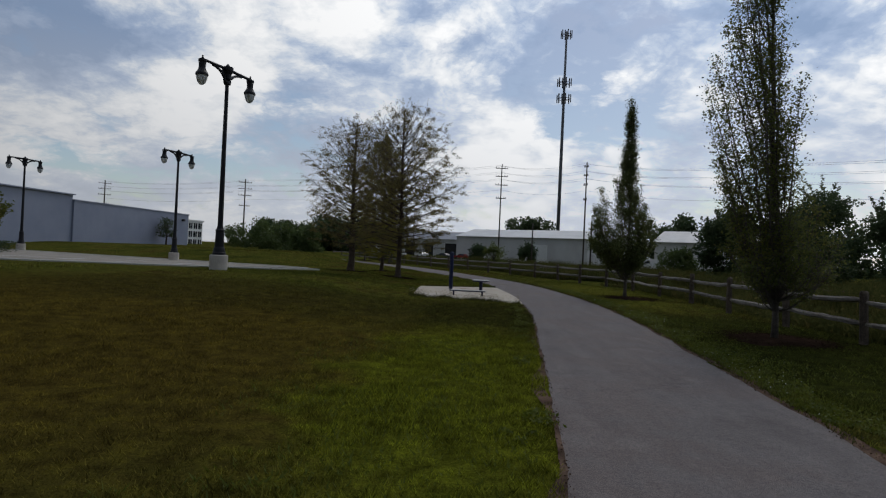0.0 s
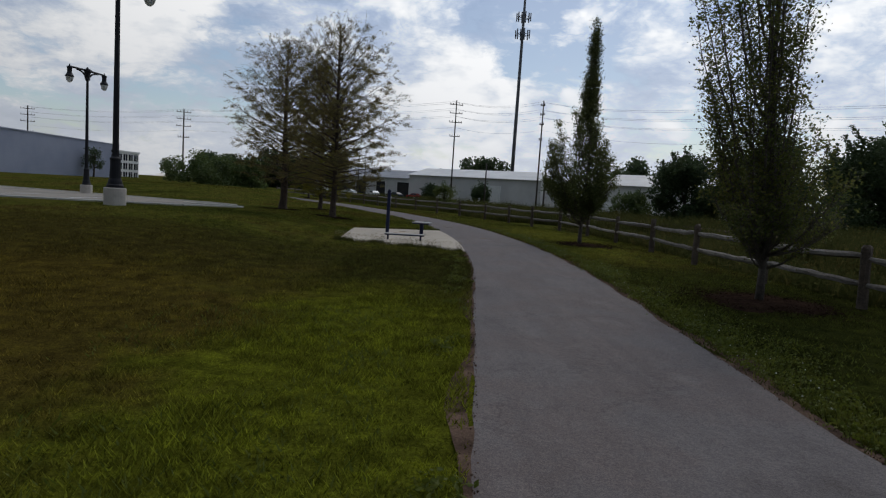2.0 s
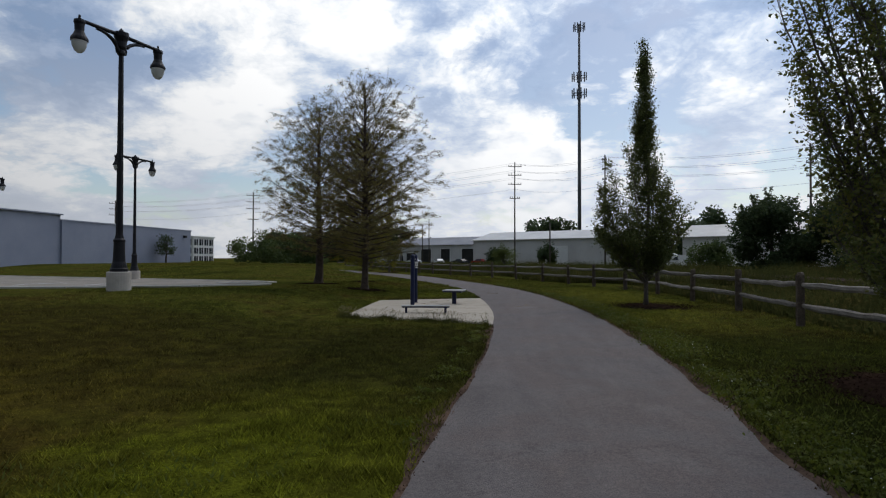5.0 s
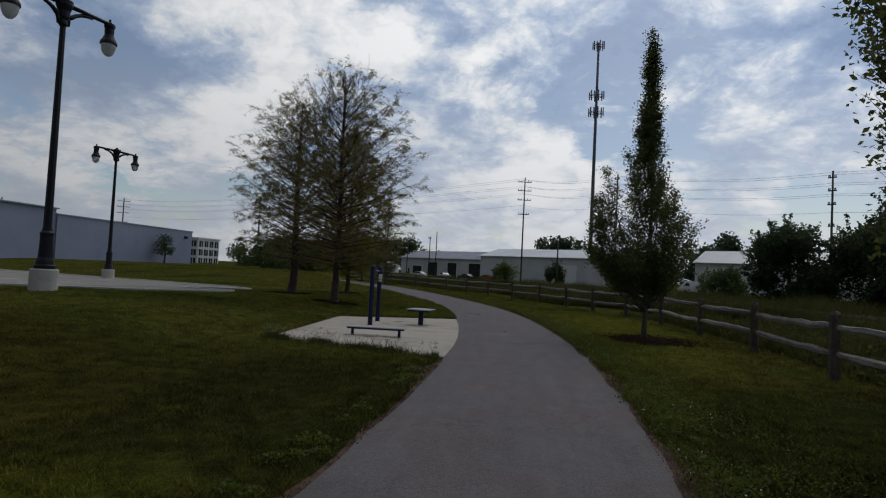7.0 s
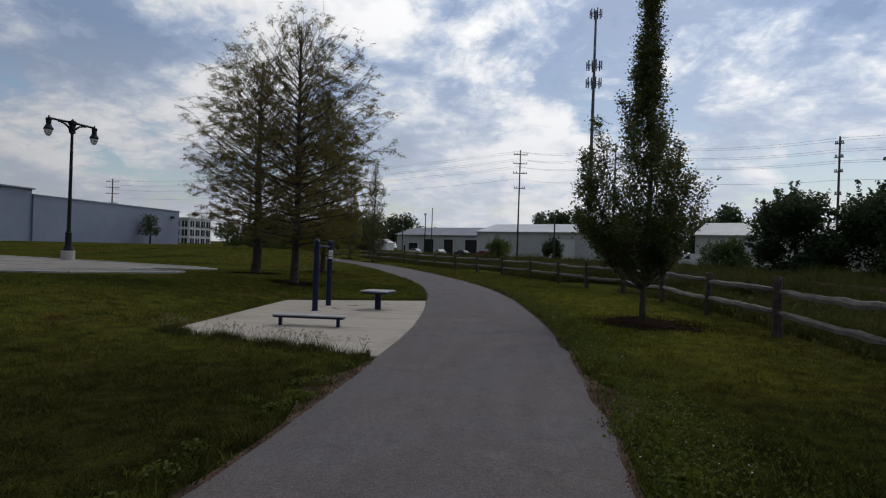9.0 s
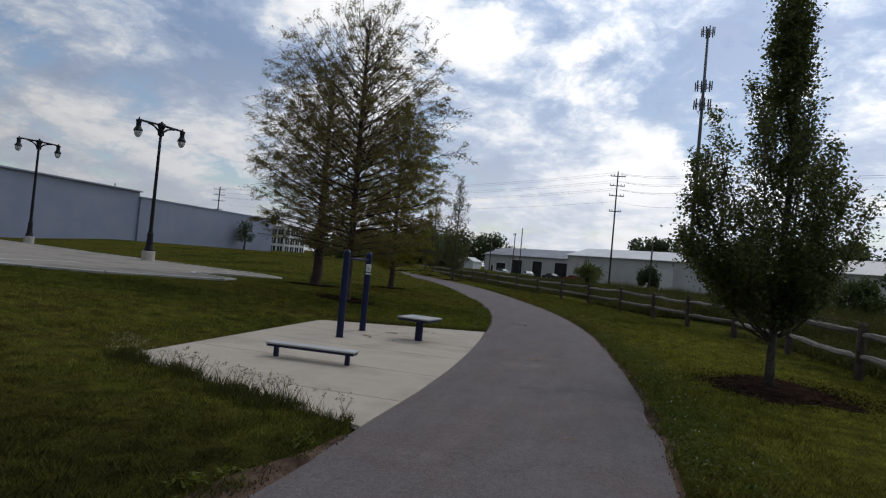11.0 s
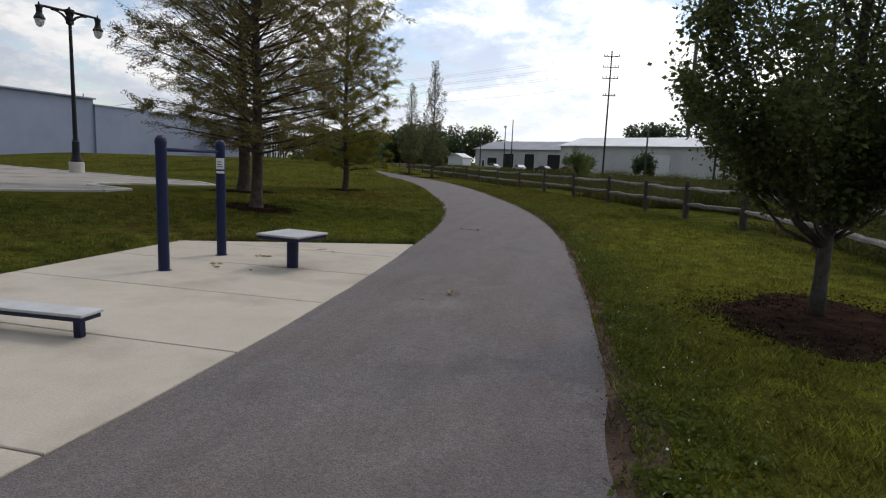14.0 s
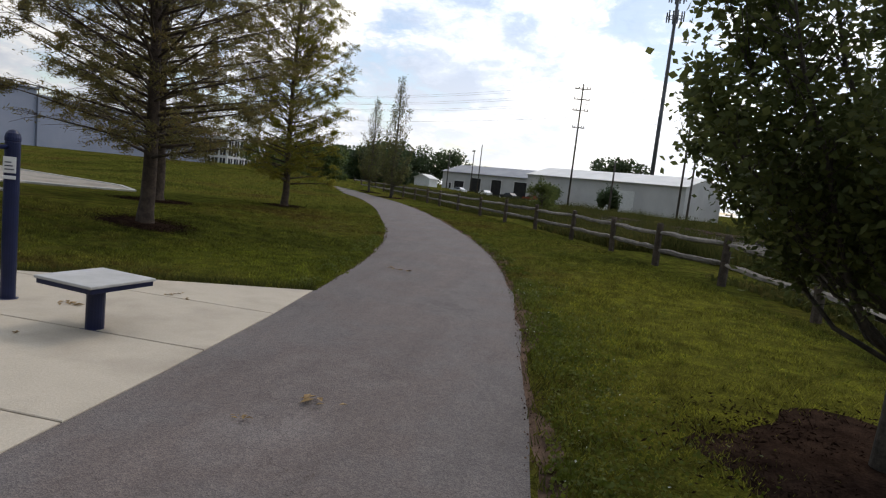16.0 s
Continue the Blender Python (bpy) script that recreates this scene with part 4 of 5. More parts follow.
def cypress(at, label, H, R, seed, sprays, mat, bare=1.5, trunk_r=0.2, top_sparse=0.5):
    """A bald cypress: straight tapering trunk, level lower limbs and rising upper ones, feathery sprays."""
    rng = random.Random(seed)
    t = thing("tree", (at[0], at[1], ground_at(*at)), label, "tree", "feathery trees on the lawn")
    tb = Tubes()
    lead = [Vector((0.05 * math.sin(z * 0.6 + seed), 0.05 * math.cos(z * 0.8 + seed), z)) for z in np.linspace(0, H, 18)]
    radii = [trunk_r * (1 - i / 18.5) + 0.006 for i in range(18)]
    tb.add([Vector((0, 0, -0.12)), Vector((0, 0, 0.02)), Vector((0, 0, 0.25))] + lead[1:], [trunk_r * 1.5, trunk_r * 1.3, trunk_r * 1.1] + radii[1:], 12)
    mesh_part("trunk", tb.v, tb.f, M_BARK_R, t, smooth=True)
    tb = Tubes()
    segs = []
    n = 150
    for i in range(n):
        f = (i + rng.uniform(0, 0.8)) / n
        z0 = bare + (H * 0.97 - bare) * f ** 0.92
        a = i * 2.399 + rng.uniform(-0.35, 0.35)
        prof = 0.78 + 0.22 * f / 0.3 if f < 0.3 else max(0.05, 1.0 - ((f - 0.3) / 0.72) ** 1.55)
        L = R * prof * rng.uniform(0.80, 1.02)
        rise = (0.24 + 1.25 * f) * L * rng.uniform(0.7, 1.2)
        d = Vector((math.cos(a), math.sin(a), 0))
        side = Vector((-d.y, d.x, 0))
        pts = [Vector((0, 0, z0))]
        for k in (1, 2, 3, 4):
            s = k / 4
            pts.append(Vector((0, 0, z0)) + d * L * s + Vector((0, 0, rise * s ** 1.2 - 0.10 * L * s * s * (1 - f))) + side * rng.uniform(-0.06, 0.06) * L * s)
        r0 = 0.034 * (1 - f * 0.75) + 0.006
        tb.add(pts, [r0, r0 * 0.75, r0 * 0.5, r0 * 0.3, 0.003], 5)
        for k in range(max(6, int(25 * prof))):
            u = rng.uniform(0.0, 1.0) ** 0.8 * 0.85 + 0.15
            j = min(3, int(u * 4))
            q = pts[j].lerp(pts[j + 1], u * 4 - j)
            tl = L * rng.uniform(0.12, 0.34)
            tip = q + side * rng.choice((-1, 1)) * tl * rng.uniform(0.4, 1.0) + d * tl * rng.uniform(0.3, 0.9) + Vector((0, 0, rng.uniform(-0.22, 0.26) * (1 + f)))
            tb.add([q, q.lerp(tip, 0.5) + Vector((0, 0, 0.03)), tip], [0.007, 0.005, 0.002], 3)
            segs.append((q, tip, 1.0 - top_sparse * f))
    mesh_part("branch_work", tb.v, tb.f, M_BARK_R, t, smooth=True)
    rs = np.random.RandomState(seed)
    w = np.array([s[2] for s in segs]) * rs.uniform(0.0, 1.0, len(segs)) ** 2.2
    bunches = sprays // 9
    pick = rs.choice(len(segs), bunches, p=w / w.sum())
    A = np.array([tuple(s[0]) for s in segs])[pick]
    B = np.array([tuple(s[1]) for s in segs])[pick]
    mid = A + (B - A) * rs.uniform(0.25, 1.08, bunches)[:, None]
    pos = np.repeat(mid, 9, axis=0) + rs.normal(0, 1, (bunches * 9, 3)) * np.array([0.062, 0.062, 0.045]) - np.array([0, 0, 0.02])
    leaf_mesh("crown", pos, 0.080, mat, t, seed, slim=0.26, droop=0.45)
    return t


POPLAR = outline([(0.5, 0.1), (0.9, 0.6), (1.4, 1.2), (2.0, 1.62), (2.7, 1.78), (3.6, 1.56), (4.4, 1.20), (4.9, 0.75), (5.3, 0.40), (5.9, 0.32), (6.7, 0.28), (7.3, 0.10), (8.0, 0.17), (8.5, 0.12), (8.9, 0.02)])
PEAR = outline([(0.5, 0.4), (0.9, 1.2), (1.5, 1.75), (2.3, 1.75), (3.0, 1.45), (4.0, 1.20), (5.4, 1.15), (6.6, 1.05), (7.8, 0.8), (9.2, 0.45), (10.2, 0.1)])
FAR_A = outline([(0.4, 0.5), (1.6, 1.6), (3.6, 1.7), (6, 1.2), (8.4, 0.7), (10.5, 0.1)])
FAR_B = outline([(0.4, 0.5), (1.6, 1.5), (3.6, 1.6), (6, 1.1), (9.3, 0.1)])


def pear_shift(z):
    k = max(0.0, min(1.0, (z - 2.4) / 1.6))
    return 0.18 - 0.74 * k, -0.12 + 0.36 * k


def spire_shift(z):
    return -0.42 + 0.15 * max(0.0, min(1.0, (z - 4.0) / 2.0)), 0.0


upright_tree((8.65, 26.95), "upright dark green tree with a narrow spire above mulch", 8.8, POPLAR, 11, 58000, 0.064, L_GREENER, limbs=58, sweep=1.25, low=0.75, trunk_r=0.07, plume=0.23, shift=spire_shift)
upright_tree((8.53, 14.35), "upright tree with a thin top and dense low crown", 10.2, PEAR, 4, 33000, 0.062, L_UPRIGHT, limbs=64, trunk_r=0.065, shift=pear_shift, bare_above=3.2, plume=0.22, low_thin=0.7, sweep=1.9)
upright_tree((-7.9, 72.6), "tall narrow young tree beside the far bend of the path", 10.4, FAR_A, 21, 6500, 0.12, L_FAR, limbs=40, trunk_r=0.11, plume=0.3, bare_above=6.0)
upright_tree((-12.0, 79.2), "tall narrow young tree beside the far bend of the path", 9.2, FAR_B, 22, 6000, 0.12, L_FAR, limbs=40, trunk_r=0.11, plume=0.3, bare_above=6.0)
cypress((-2.45, 33.78), "tall feathery cypress with olive and bronze foliage on the lawn", 9.5, 3.55, 31, 74000, L_CYPRESS, bare=1.4, trunk_r=0.15, top_sparse=0.82)
cypress((-6.2, 39.2), "tall feathery cypress with sparse brownish foliage on the lawn", 9.8, 3.4, 32, 64000, L_CYPRESS, bare=1.4, trunk_r=0.22, top_sparse=0.82)
cypress((-5.1, 46.0), "slim feathery cypress turning gold low down", 10.4, 2.5, 33, 110000, L_CYP_GOLD, bare=0.9, trunk_r=0.14, top_sparse=0.2)


def mulch_ring(at, r, seed):
    rng = random.Random(seed)
    z = ground_at(*at)
    v, f = [(at[0], at[1], z + 0.045)], []
    n = 40
    for k, (s, h) in enumerate(((0.35, 0.03), (0.7, 0.018), (1.0, -0.012))):
        for i in range(n):
            a = 2 * math.pi * i / n
            rr = 0.74 * r * s * (1 + 0.5 * noise.noise(Vector((math.cos(a) * 1.6, math.sin(a) * 1.6, seed * 3.7))) + rng.uniform(-0.05, 0.05))
            x, y = at[0] + rr * math.cos(a), at[1] + rr * math.sin(a)
            v.append((x, y, ground_at(x, y) + h + 0.012 + rng.uniform(0, 0.012)))
    for i in range(n):
        j = (i + 1) % n
        f.append((0, 1 + i, 1 + j))
        for k in range(2):
            f.append((1 + k * n + i, 1 + (k + 1) * n + i, 1 + (k + 1) * n + j, 1 + k * n + j))
    t = thing("mulch_bed", (0, 0, 0), "dark brown mulch ring round a tree trunk", "mulch", "mulch rings")
    mesh_part("mulch_base", v, f, M_MULCH, t)
    rs = np.random.RandomState(seed + 40)
    n = 3200
    a, rr = rs.uniform(0, 6.283, n), r * np.abs(rs.normal(0.6, 0.22, n))
    px, py = at[0] + rr * np.cos(a), at[1] + rr * np.sin(a)
    tagged(leaf_mesh("mulch_litter", np.stack([px, py, height(px, py) + rs.uniform(0.01, 0.05, n)], 1), 0.05, M_MULCH, t, seed, slim=0.3), kind="stuff")


for i, (at, r) in enumerate((((8.6, 26.75), 1.65), ((8.45, 14.2), 1.7), ((-2.45, 33.78), 1.05), ((-6.2, 39.2), 1.25), ((-5.1, 46.0), 0.9), ((-7.9, 72.6), 1.2), ((-12.0, 79.2), 1.2))):
    mulch_ring(at, r, i)

# ---- buildings ----


def warehouse():
    t = thing("warehouse", (-56.2, 85.0, 0), "long blue-grey metal-clad warehouse with a stepped roofline", "warehouse", rz=-2.2)
    for y0, y1, h in ((-70.0, 0.0, 7.5), (0.0, 33.3, 6.75)):
        bm = bmesh.new()
        box(bm, (-45, y0, -0.5), (0.0 if h > 7.0 else 0.25, y1, h))
        part("wall", bm, M_WALL_BLUE, t, "blue-grey vertical metal cladding")
        bm = bmesh.new()
        box(bm, (-45.1, y0 - 0.05, h + 0.003), (0.38, y1 + 0.1, h + 0.18))
        part("coping", bm, M_WALL_BLUE, t)
    bm = bmesh.new()
    box(bm, (-7.5, -25.0, 7.45), (-3.0, -18.3, 8.6), 0.05)
    part("roof_unit", bm, M_WALL_GREY, t, "grey rooftop unit")
    bm = bmesh.new()
    box(bm, (0.25, 30.6, 5.4), (0.75, 31.2, 5.85), 0.05)
    part("wall_lamp", bm, M_DARK, t, "small dark wall lamp")


def gabled_shed(a, b, eave, ridge, depth, label, openings, base=0.0, roof=None, roof_label="pale metal roof"):
    """A long low metal building whose front wall runs from a to b; openings: (from, to, low, high, material, name) along the front."""
    A, B = Vector((*a, 0)), Vector((*b, 0))
    L = (B - A).length
    rz = math.degrees(math.atan2(B.y - A.y, B.x - A.x))
    t = thing("shed", (a[0], a[1], base), label, "shed", rz=rz)
    bm = bmesh.new()
    sec = [(0, -0.5), (0, eave), (depth / 2, ridge), (depth, eave), (depth, -0.5)]
    r = [[bm.verts.new((x, y, z)) for y, z in sec] for x in (0, L)]
    for i in range(4):
        bm.faces.new((r[0][i], r[0][i + 1], r[1][i + 1], r[1][i]))
    bm.faces.new(r[0][::-1])
    bm.faces.new(r[1])
    part("wall", bm, M_WALL_GREY, t, "grey ribbed metal siding")
    for s in (0, 1):
        bm = bmesh.new()
        y0, z0, y1, z1 = (-0.5, eave - 0.5 * (ridge - eave) / (depth / 2), depth / 2, ridge) if s == 0 else (depth / 2, ridge, depth + 0.5, eave - 0.5 * (ridge - eave) / (depth / 2))
        q = [(-0.4, y0, z0 + 0.05), (L + 0.4, y0, z0 + 0.05), (L + 0.4, y1, z1 + 0.05), (-0.4, y1, z1 + 0.05)]
        f = bm.faces.new([bm.verts.new(p) for p in q])
        g = bmesh.ops.extrude_face_region(bm, geom=[f])
        bmesh.ops.translate(bm, vec=(0, 0, 0.12), verts=[v for v in g["geom"] if isinstance(v, bmesh.types.BMVert)])
        part("roof", bm, roof or M_ROOF, t, roof_label)
    for x0, x1, z0, z1, mat, nm in openings:
        bm = bmesh.new()
        box(bm, (x0, -0.08, z0), (x1, 0.1, z1), 0.02)
        d = part(nm, bm, mat, t)
        bm = bmesh.new()
        for lo, hi in (((x0 - 0.15, -0.12, z0), (x0, 0.1, z1 + 0.15)), ((x1, -0.12, z0), (x1 + 0.15, 0.1, z1 + 0.15)), ((x0, -0.12, z1), (x1, 0.1, z1 + 0.15))):
            box(bm, lo, hi)
        part("frame", bm, M_WHITE, d)
    return t


def apartments():
    t = thing("apartment_building", (-113.0, 172, 0), "white three-storey apartment building with dark windows", "building", rz=-8)
    bm = bmesh.new()
    box(bm, (0, 0, -1.5), (34, 9.6, 7.4))
    part("wall", bm, M_WHITE, t)
    bm = bmesh.new()
    box(bm, (-0.3, -0.3, 7.4), (34.3, 9.9, 7.8))
    part("roof", bm, M_WHITE, t)
    for s in range(3):
        for i in range(14):
            x = 0.5 + i * 2.4
            bm = bmesh.new()
            box(bm, (x, -0.08, 0.4 + s * 2.4), (x + 1.7, 0.1, 2.1 + s * 2.4))
            w = part("window", bm, M_GLASS, t)
            bm = bmesh.new()
            box(bm, (x + 0.78, -0.12, 0.4 + s * 2.4), (x + 0.92, -0.08, 2.1 + s * 2.4))
            part("mullion", bm, M_WHITE, w)
        for i in range(4):
            y = 0.4 + i * 2.35
            bm = bmesh.new()
            box(bm, (33.9, y, 0.4 + s * 2.4), (34.08, y + 1.6, 2.1 + s * 2.4))
            w = part("window", bm, M_GLASS, t)
            bm = bmesh.new()
            box(bm, (34.08, y + 0.73, 0.4 + s * 2.4), (34.12, y + 0.87, 2.1 + s * 2.4))
            part("mullion", bm, M_WHITE, w)


warehouse()
gabled_shed((-1.3, 174), (31.7, 150), 6.6, 8.9, 18, "long pale grey metal shed with a white roof", [(23.0, 29.5, 0.0, 4.6, M_WHITE, "door")])
gabled_shed((46.4, 144), (70, 126), 6.5, 9.2, 14, "low grey metal shed beyond the railway", [(16, 20, 0, 3, M_WHITE, "door")])
gabled_shed((-27, 196), (6, 172), 5.6, 8.0, 16, "long low pale shed with dark loading doors", [(3.0, 3.9, 0, 2.4, M_DARK, "door"), (5.2, 9.0, 0.8, 3.2, M_DARK, "window"), (11.5, 15.5, 0, 4.4, M_DARK, "door"), (19.5, 23.0, 0, 4.4, M_DARK, "door"), (27.5, 32.0, 0, 4.4, M_DARK, "door"), (34.5, 38.5, 0.9, 3.2, M_DARK, "window")], roof=M_ROOF_G, roof_label="grey metal roof")
gabled_shed((56, 72), (76, 52), 3.0, 4.5, 9, "small low shed with a white roof beyond the railway", [(6, 8, 0.8, 2.0, M_DARK, "window")])
apartments()


def hut():
    t = thing("hut", (-29, 169, 0), "small white gabled hut", "hut", rz=-20)
    bm = bmesh.new()
    sec = [(0, 0), (0, 2.7), (2.2, 3.6), (4.4, 2.7), (4.4, 0)]
    r = [[bm.verts.new((x, y, z)) for x, z in sec] for y in (0, 4)]
    for i in range(4):
        bm.faces.new((r[0][i], r[0][i + 1], r[1][i + 1], r[1][i]))
    bm.faces.new(r[0][::-1])
    bm.faces.new(r[1])
    part("wall", bm, M_WHITE, t)
    bm = bmesh.new()
    for x0, z0, x1, z1 in ((-0.25, 2.62, 2.2, 3.64), (2.2, 3.64, 4.65, 2.62)):
        f = bm.faces.new([bm.verts.new(p) for p in ((x0, -0.3, z0), (x1, -0.3, z1), (x1, 4.3, z1), (x0, 4.3, z0))])
        g = bmesh.ops.extrude_face_region(bm, geom=[f])
        bmesh.ops.translate(bm, vec=(0, 0, 0.1), verts=[v for v in g["geom"] if isinstance(v, bmesh.types.BMVert)])
    part("roof", bm, M_ROOF, t)


hut()


def car(at, rz, paint, label, van=False):
    t = thing("car", (at[0], at[1], 0.0), label, "car", "parked vehicles by the sheds", rz=rz)
    prof = [(-2.15, 0.35), (-2.2, 0.75), (-1.9, 0.92), (-1.05, 0.98), (-0.45, 1.42), (0.9, 1.45), (1.6, 1.0), (2.15, 0.92), (2.2, 0.4)] if not van else \
           [(-2.6, 0.4), (-2.65, 0.95), (-2.2, 1.1), (-1.6, 2.05), (-1.2, 2.2), (2.5, 2.2), (2.6, 0.4)]
    bm = bmesh.new()
    r = [[bm.verts.new((x, y * (0.86 if z > 1.2 else 1.0), z)) for x, z in prof] for y in (-0.88, 0.88)]
    n = len(prof)
    for i in range(n):
        bm.faces.new((r[0][i], r[0][(i + 1) % n], r[1][(i + 1) % n], r[1][i]))
    bm.faces.new(r[0][::-1])
    bm.faces.new(r[1])
    body = part("body", bm, paint, t)
    for y in (-1, 1):
        bm = bmesh.new()
        lo, hi = ((-0.85, 1.0), (1.15, 1.36)) if not van else ((-1.5, 1.35), (-0.4, 1.9))
        ya = 0.80 if not van else 0.79
        q = [(lo[0], y * (ya + 0.055), lo[1]), (hi[0], y * (ya + 0.055), lo[1]), (hi[0] - 0.25, y * (ya - 0.01), hi[1]), (lo[0] + 0.4, y * (ya - 0.01), hi[1])]
        f = bm.faces.new([bm.verts.new(p) for p in q])
        g = bmesh.ops.extrude_face_region(bm, geom=[f])
        bmesh.ops.translate(bm, vec=(0, y * 0.03, 0), verts=[v for v in g["geom"] if isinstance(v, bmesh.types.BMVert)])
        part("window", bm, M_GLASS, body)
        for x in (-1.35, 1.35):
            bm = bmesh.new()
            g = bmesh.ops.create_cone(bm, cap_ends=True, segments=14, radius1=0.33, radius2=0.33, depth=0.22)
            bmesh.ops.transform(bm, matrix=Matrix.Translation((x, y * 0.80, 0.33)) @ Matrix.Rotation(math.pi / 2, 4, "X"), verts=g["verts"])
            part("wheel", bm, M_TYRE, t)


car((-17.5, 168), -25, M_CAR_W, "white parked car in front of a long shed")
car((-10.5, 166), -60, M_CAR_W, "white parked pickup in front of a long shed")
car((-4.5, 163), -40, M_CAR_D, "dark parked car in front of a long shed")
car((0.5, 170), -30, M_CAR_R, "red parked car between two sheds")
car((-38, 172), -10, M_CAR_W, "white parked car beside a white hut")
car((36.5, 112), -48, M_CAR_W, "white van parked in front of a low shed", van=True)
car((45, 118), -48, M_CAR_W, "white parked truck in front of a low shed", van=True)

# ---- masts, poles and wires ----


def utility_pole(at, H, label, arms=(0.9, 2.6, 4.4, 7.2), width=2.4, rz=-45, r=0.17):
    t = thing("utility_pole", (at[0], at[1], 0), label, "utility pole", "utility poles", rz=rz)
    tb = Tubes()
    tb.add([(0, 0, -0.5), (0, 0, H * 0.5), (0, 0, H)], [r, r * 0.85, r * 0.65], 10)
    mesh_part("pole", tb.v, tb.f, M_POLE, t, smooth=True)
    for k, d in enumerate(arms):
        bm = bmesh.new()
        w = width if k < 3 else width * 0.8
        box(bm, (-w / 2, -0.22, H - d - 0.07), (w / 2, -0.10, H - d + 0.07))
        arm = part("crossarm", bm, M_POLE, t)
        for x in (-w / 2 + 0.1, -w / 4, w / 4, w / 2 - 0.1):
            bm = bmesh.new()
            lathe(bm, [(0.03, 0), (0.07, 0.08), (0.05, 0.16), (0.07, 0.24), (0.02, 0.3)], 8, (x, -0.16, H - d + 0.07))
            part("insulator", bm, M_POLE, arm)
    return t


POLES = [((-110, 179), 19.0), ((-59.0, 159.5), 19.0), ((8.25, 125.5), 20.7), ((23.8, 114.7), 20.1), ((46.4, 90.4), 17.2), ((86, 52), 18)]
utility_pole(*POLES[0], "tall wooden utility pole with crossarms behind the warehouse", rz=25, width=3.4, r=0.24)
utility_pole(*POLES[1], "tall wooden utility pole with crossarms above the far trees", rz=20, width=3.4, r=0.22)
utility_pole(*POLES[2], "tall wooden utility pole with crossarms before a grey shed", rz=5, width=2.6)
utility_pole(*POLES[3], "tall wooden utility pole with short crossarms beside the railway", width=1.0)
utility_pole(*POLES[4], "dark wooden utility pole with crossarms among the far trees", width=1.0)
utility_pole((-14.5, 181), 13.2, "plain wooden pole before a long shed", arms=())
utility_pole((-16.4, 181), 11.6, "slim pole carrying a yard light", arms=(0.4,), width=1.2)
utility_pole((-22.7, 180), 10.6, "plain wooden pole near the far bend", arms=())
utility_pole((14.4, 118), 8.2, "short dark pole beside the railway", arms=())
utility_pole((23.8, 108), 8.6, "short dark pole beside the railway", arms=())
utility_pole((-160, 190), 19, "tall wooden utility pole behind the warehouse", arms=(0.6, 2.0, 3.4))


def wires():
    cable = thing("overhead_wires", (0, 0, 0), "thin overhead power lines strung between poles", "wires")
    for ((x0, y0), h0), ((x1, y1), h1) in zip(POLES, POLES[1:]):
        d = Vector((x1 - x0, y1 - y0, 0)).normalized()
        s = Vector((d.y, -d.x, 0))
        for k, drop in enumerate((0.35, 1.75, 3.15, 5.4)):
            for u in ((-0.9, 0.9) if k < 3 else (0.0,)):
                tb = Tubes()
                tb.add(bent(Vector((x0, y0, h0 - drop)) + s * u, Vector((x1, y1, h1 - drop)) + s * u, 0.9, 12), [0.016] * 13, 4)
                mesh_part("wire", tb.v, tb.f, M_WIRE, cable)


wires()


def cell_tower(at, H, r0, r1, arrays, label):
    t = thing("cell_tower", (at[0], at[1], 0), label, "cell tower")
    tb = Tubes()
    tb.add([(0, 0, -0.5), (0, 0, H * 0.35), (0, 0, H * 0.7), (0, 0, H)], [r0, r0 * 0.85 + r1 * 0.15, r0 * 0.4 + r1 * 0.6, r1], 12)
    mesh_part("mast", tb.v, tb.f, M_TOWER, t, smooth=True)
    for z, w, tall in arrays:
        bm = bmesh.new()
        for i in range(12):
            a0, a1 = i * math.pi / 6, (i + 1) * math.pi / 6
            m = Matrix.Translation((0, 0, z)) @ Matrix.Rotation((a0 + a1) / 2, 4, "Z")
            box(bm, (w * 0.93, -w * 0.26, -0.08), (w * 0.97, w * 0.26, 0.08), 0, m)
            if i % 3 == 0:
                box(bm, (0, -0.08, -0.1), (w * 0.95, 0.08, 0.06), 0, m)
        ring = part("platform", bm, M_TOWER, t)
        for i in range(12):
            m = Matrix.Translation((0, 0, z)) @ Matrix.Rotation(i * math.pi / 6 + 0.1, 4, "Z")
            bm = bmesh.new()
            hh = tall * (1.0 if i % 2 else 0.8)
            box(bm, (w * 0.97, -0.17, -hh * 0.45), (w * 1.1, 0.17, hh * 0.55), 0.03, m)
            part("antenna", bm, M_TOWER, ring)


cell_tower((34.3, 215.8), 83.2, 0.65, 0.36, ((82.0, 1.9, 2.6), (64.6, 2.4, 2.7), (58.8, 2.4, 2.9)), "tall grey cell tower with three rings of antennas")
cell_tower((-155.9, 138), 41.0, 0.6, 0.4, ((40.3, 2.2, 2.4),), "grey cell tower beyond the warehouse roof")

# ---- railway beyond the fence ----


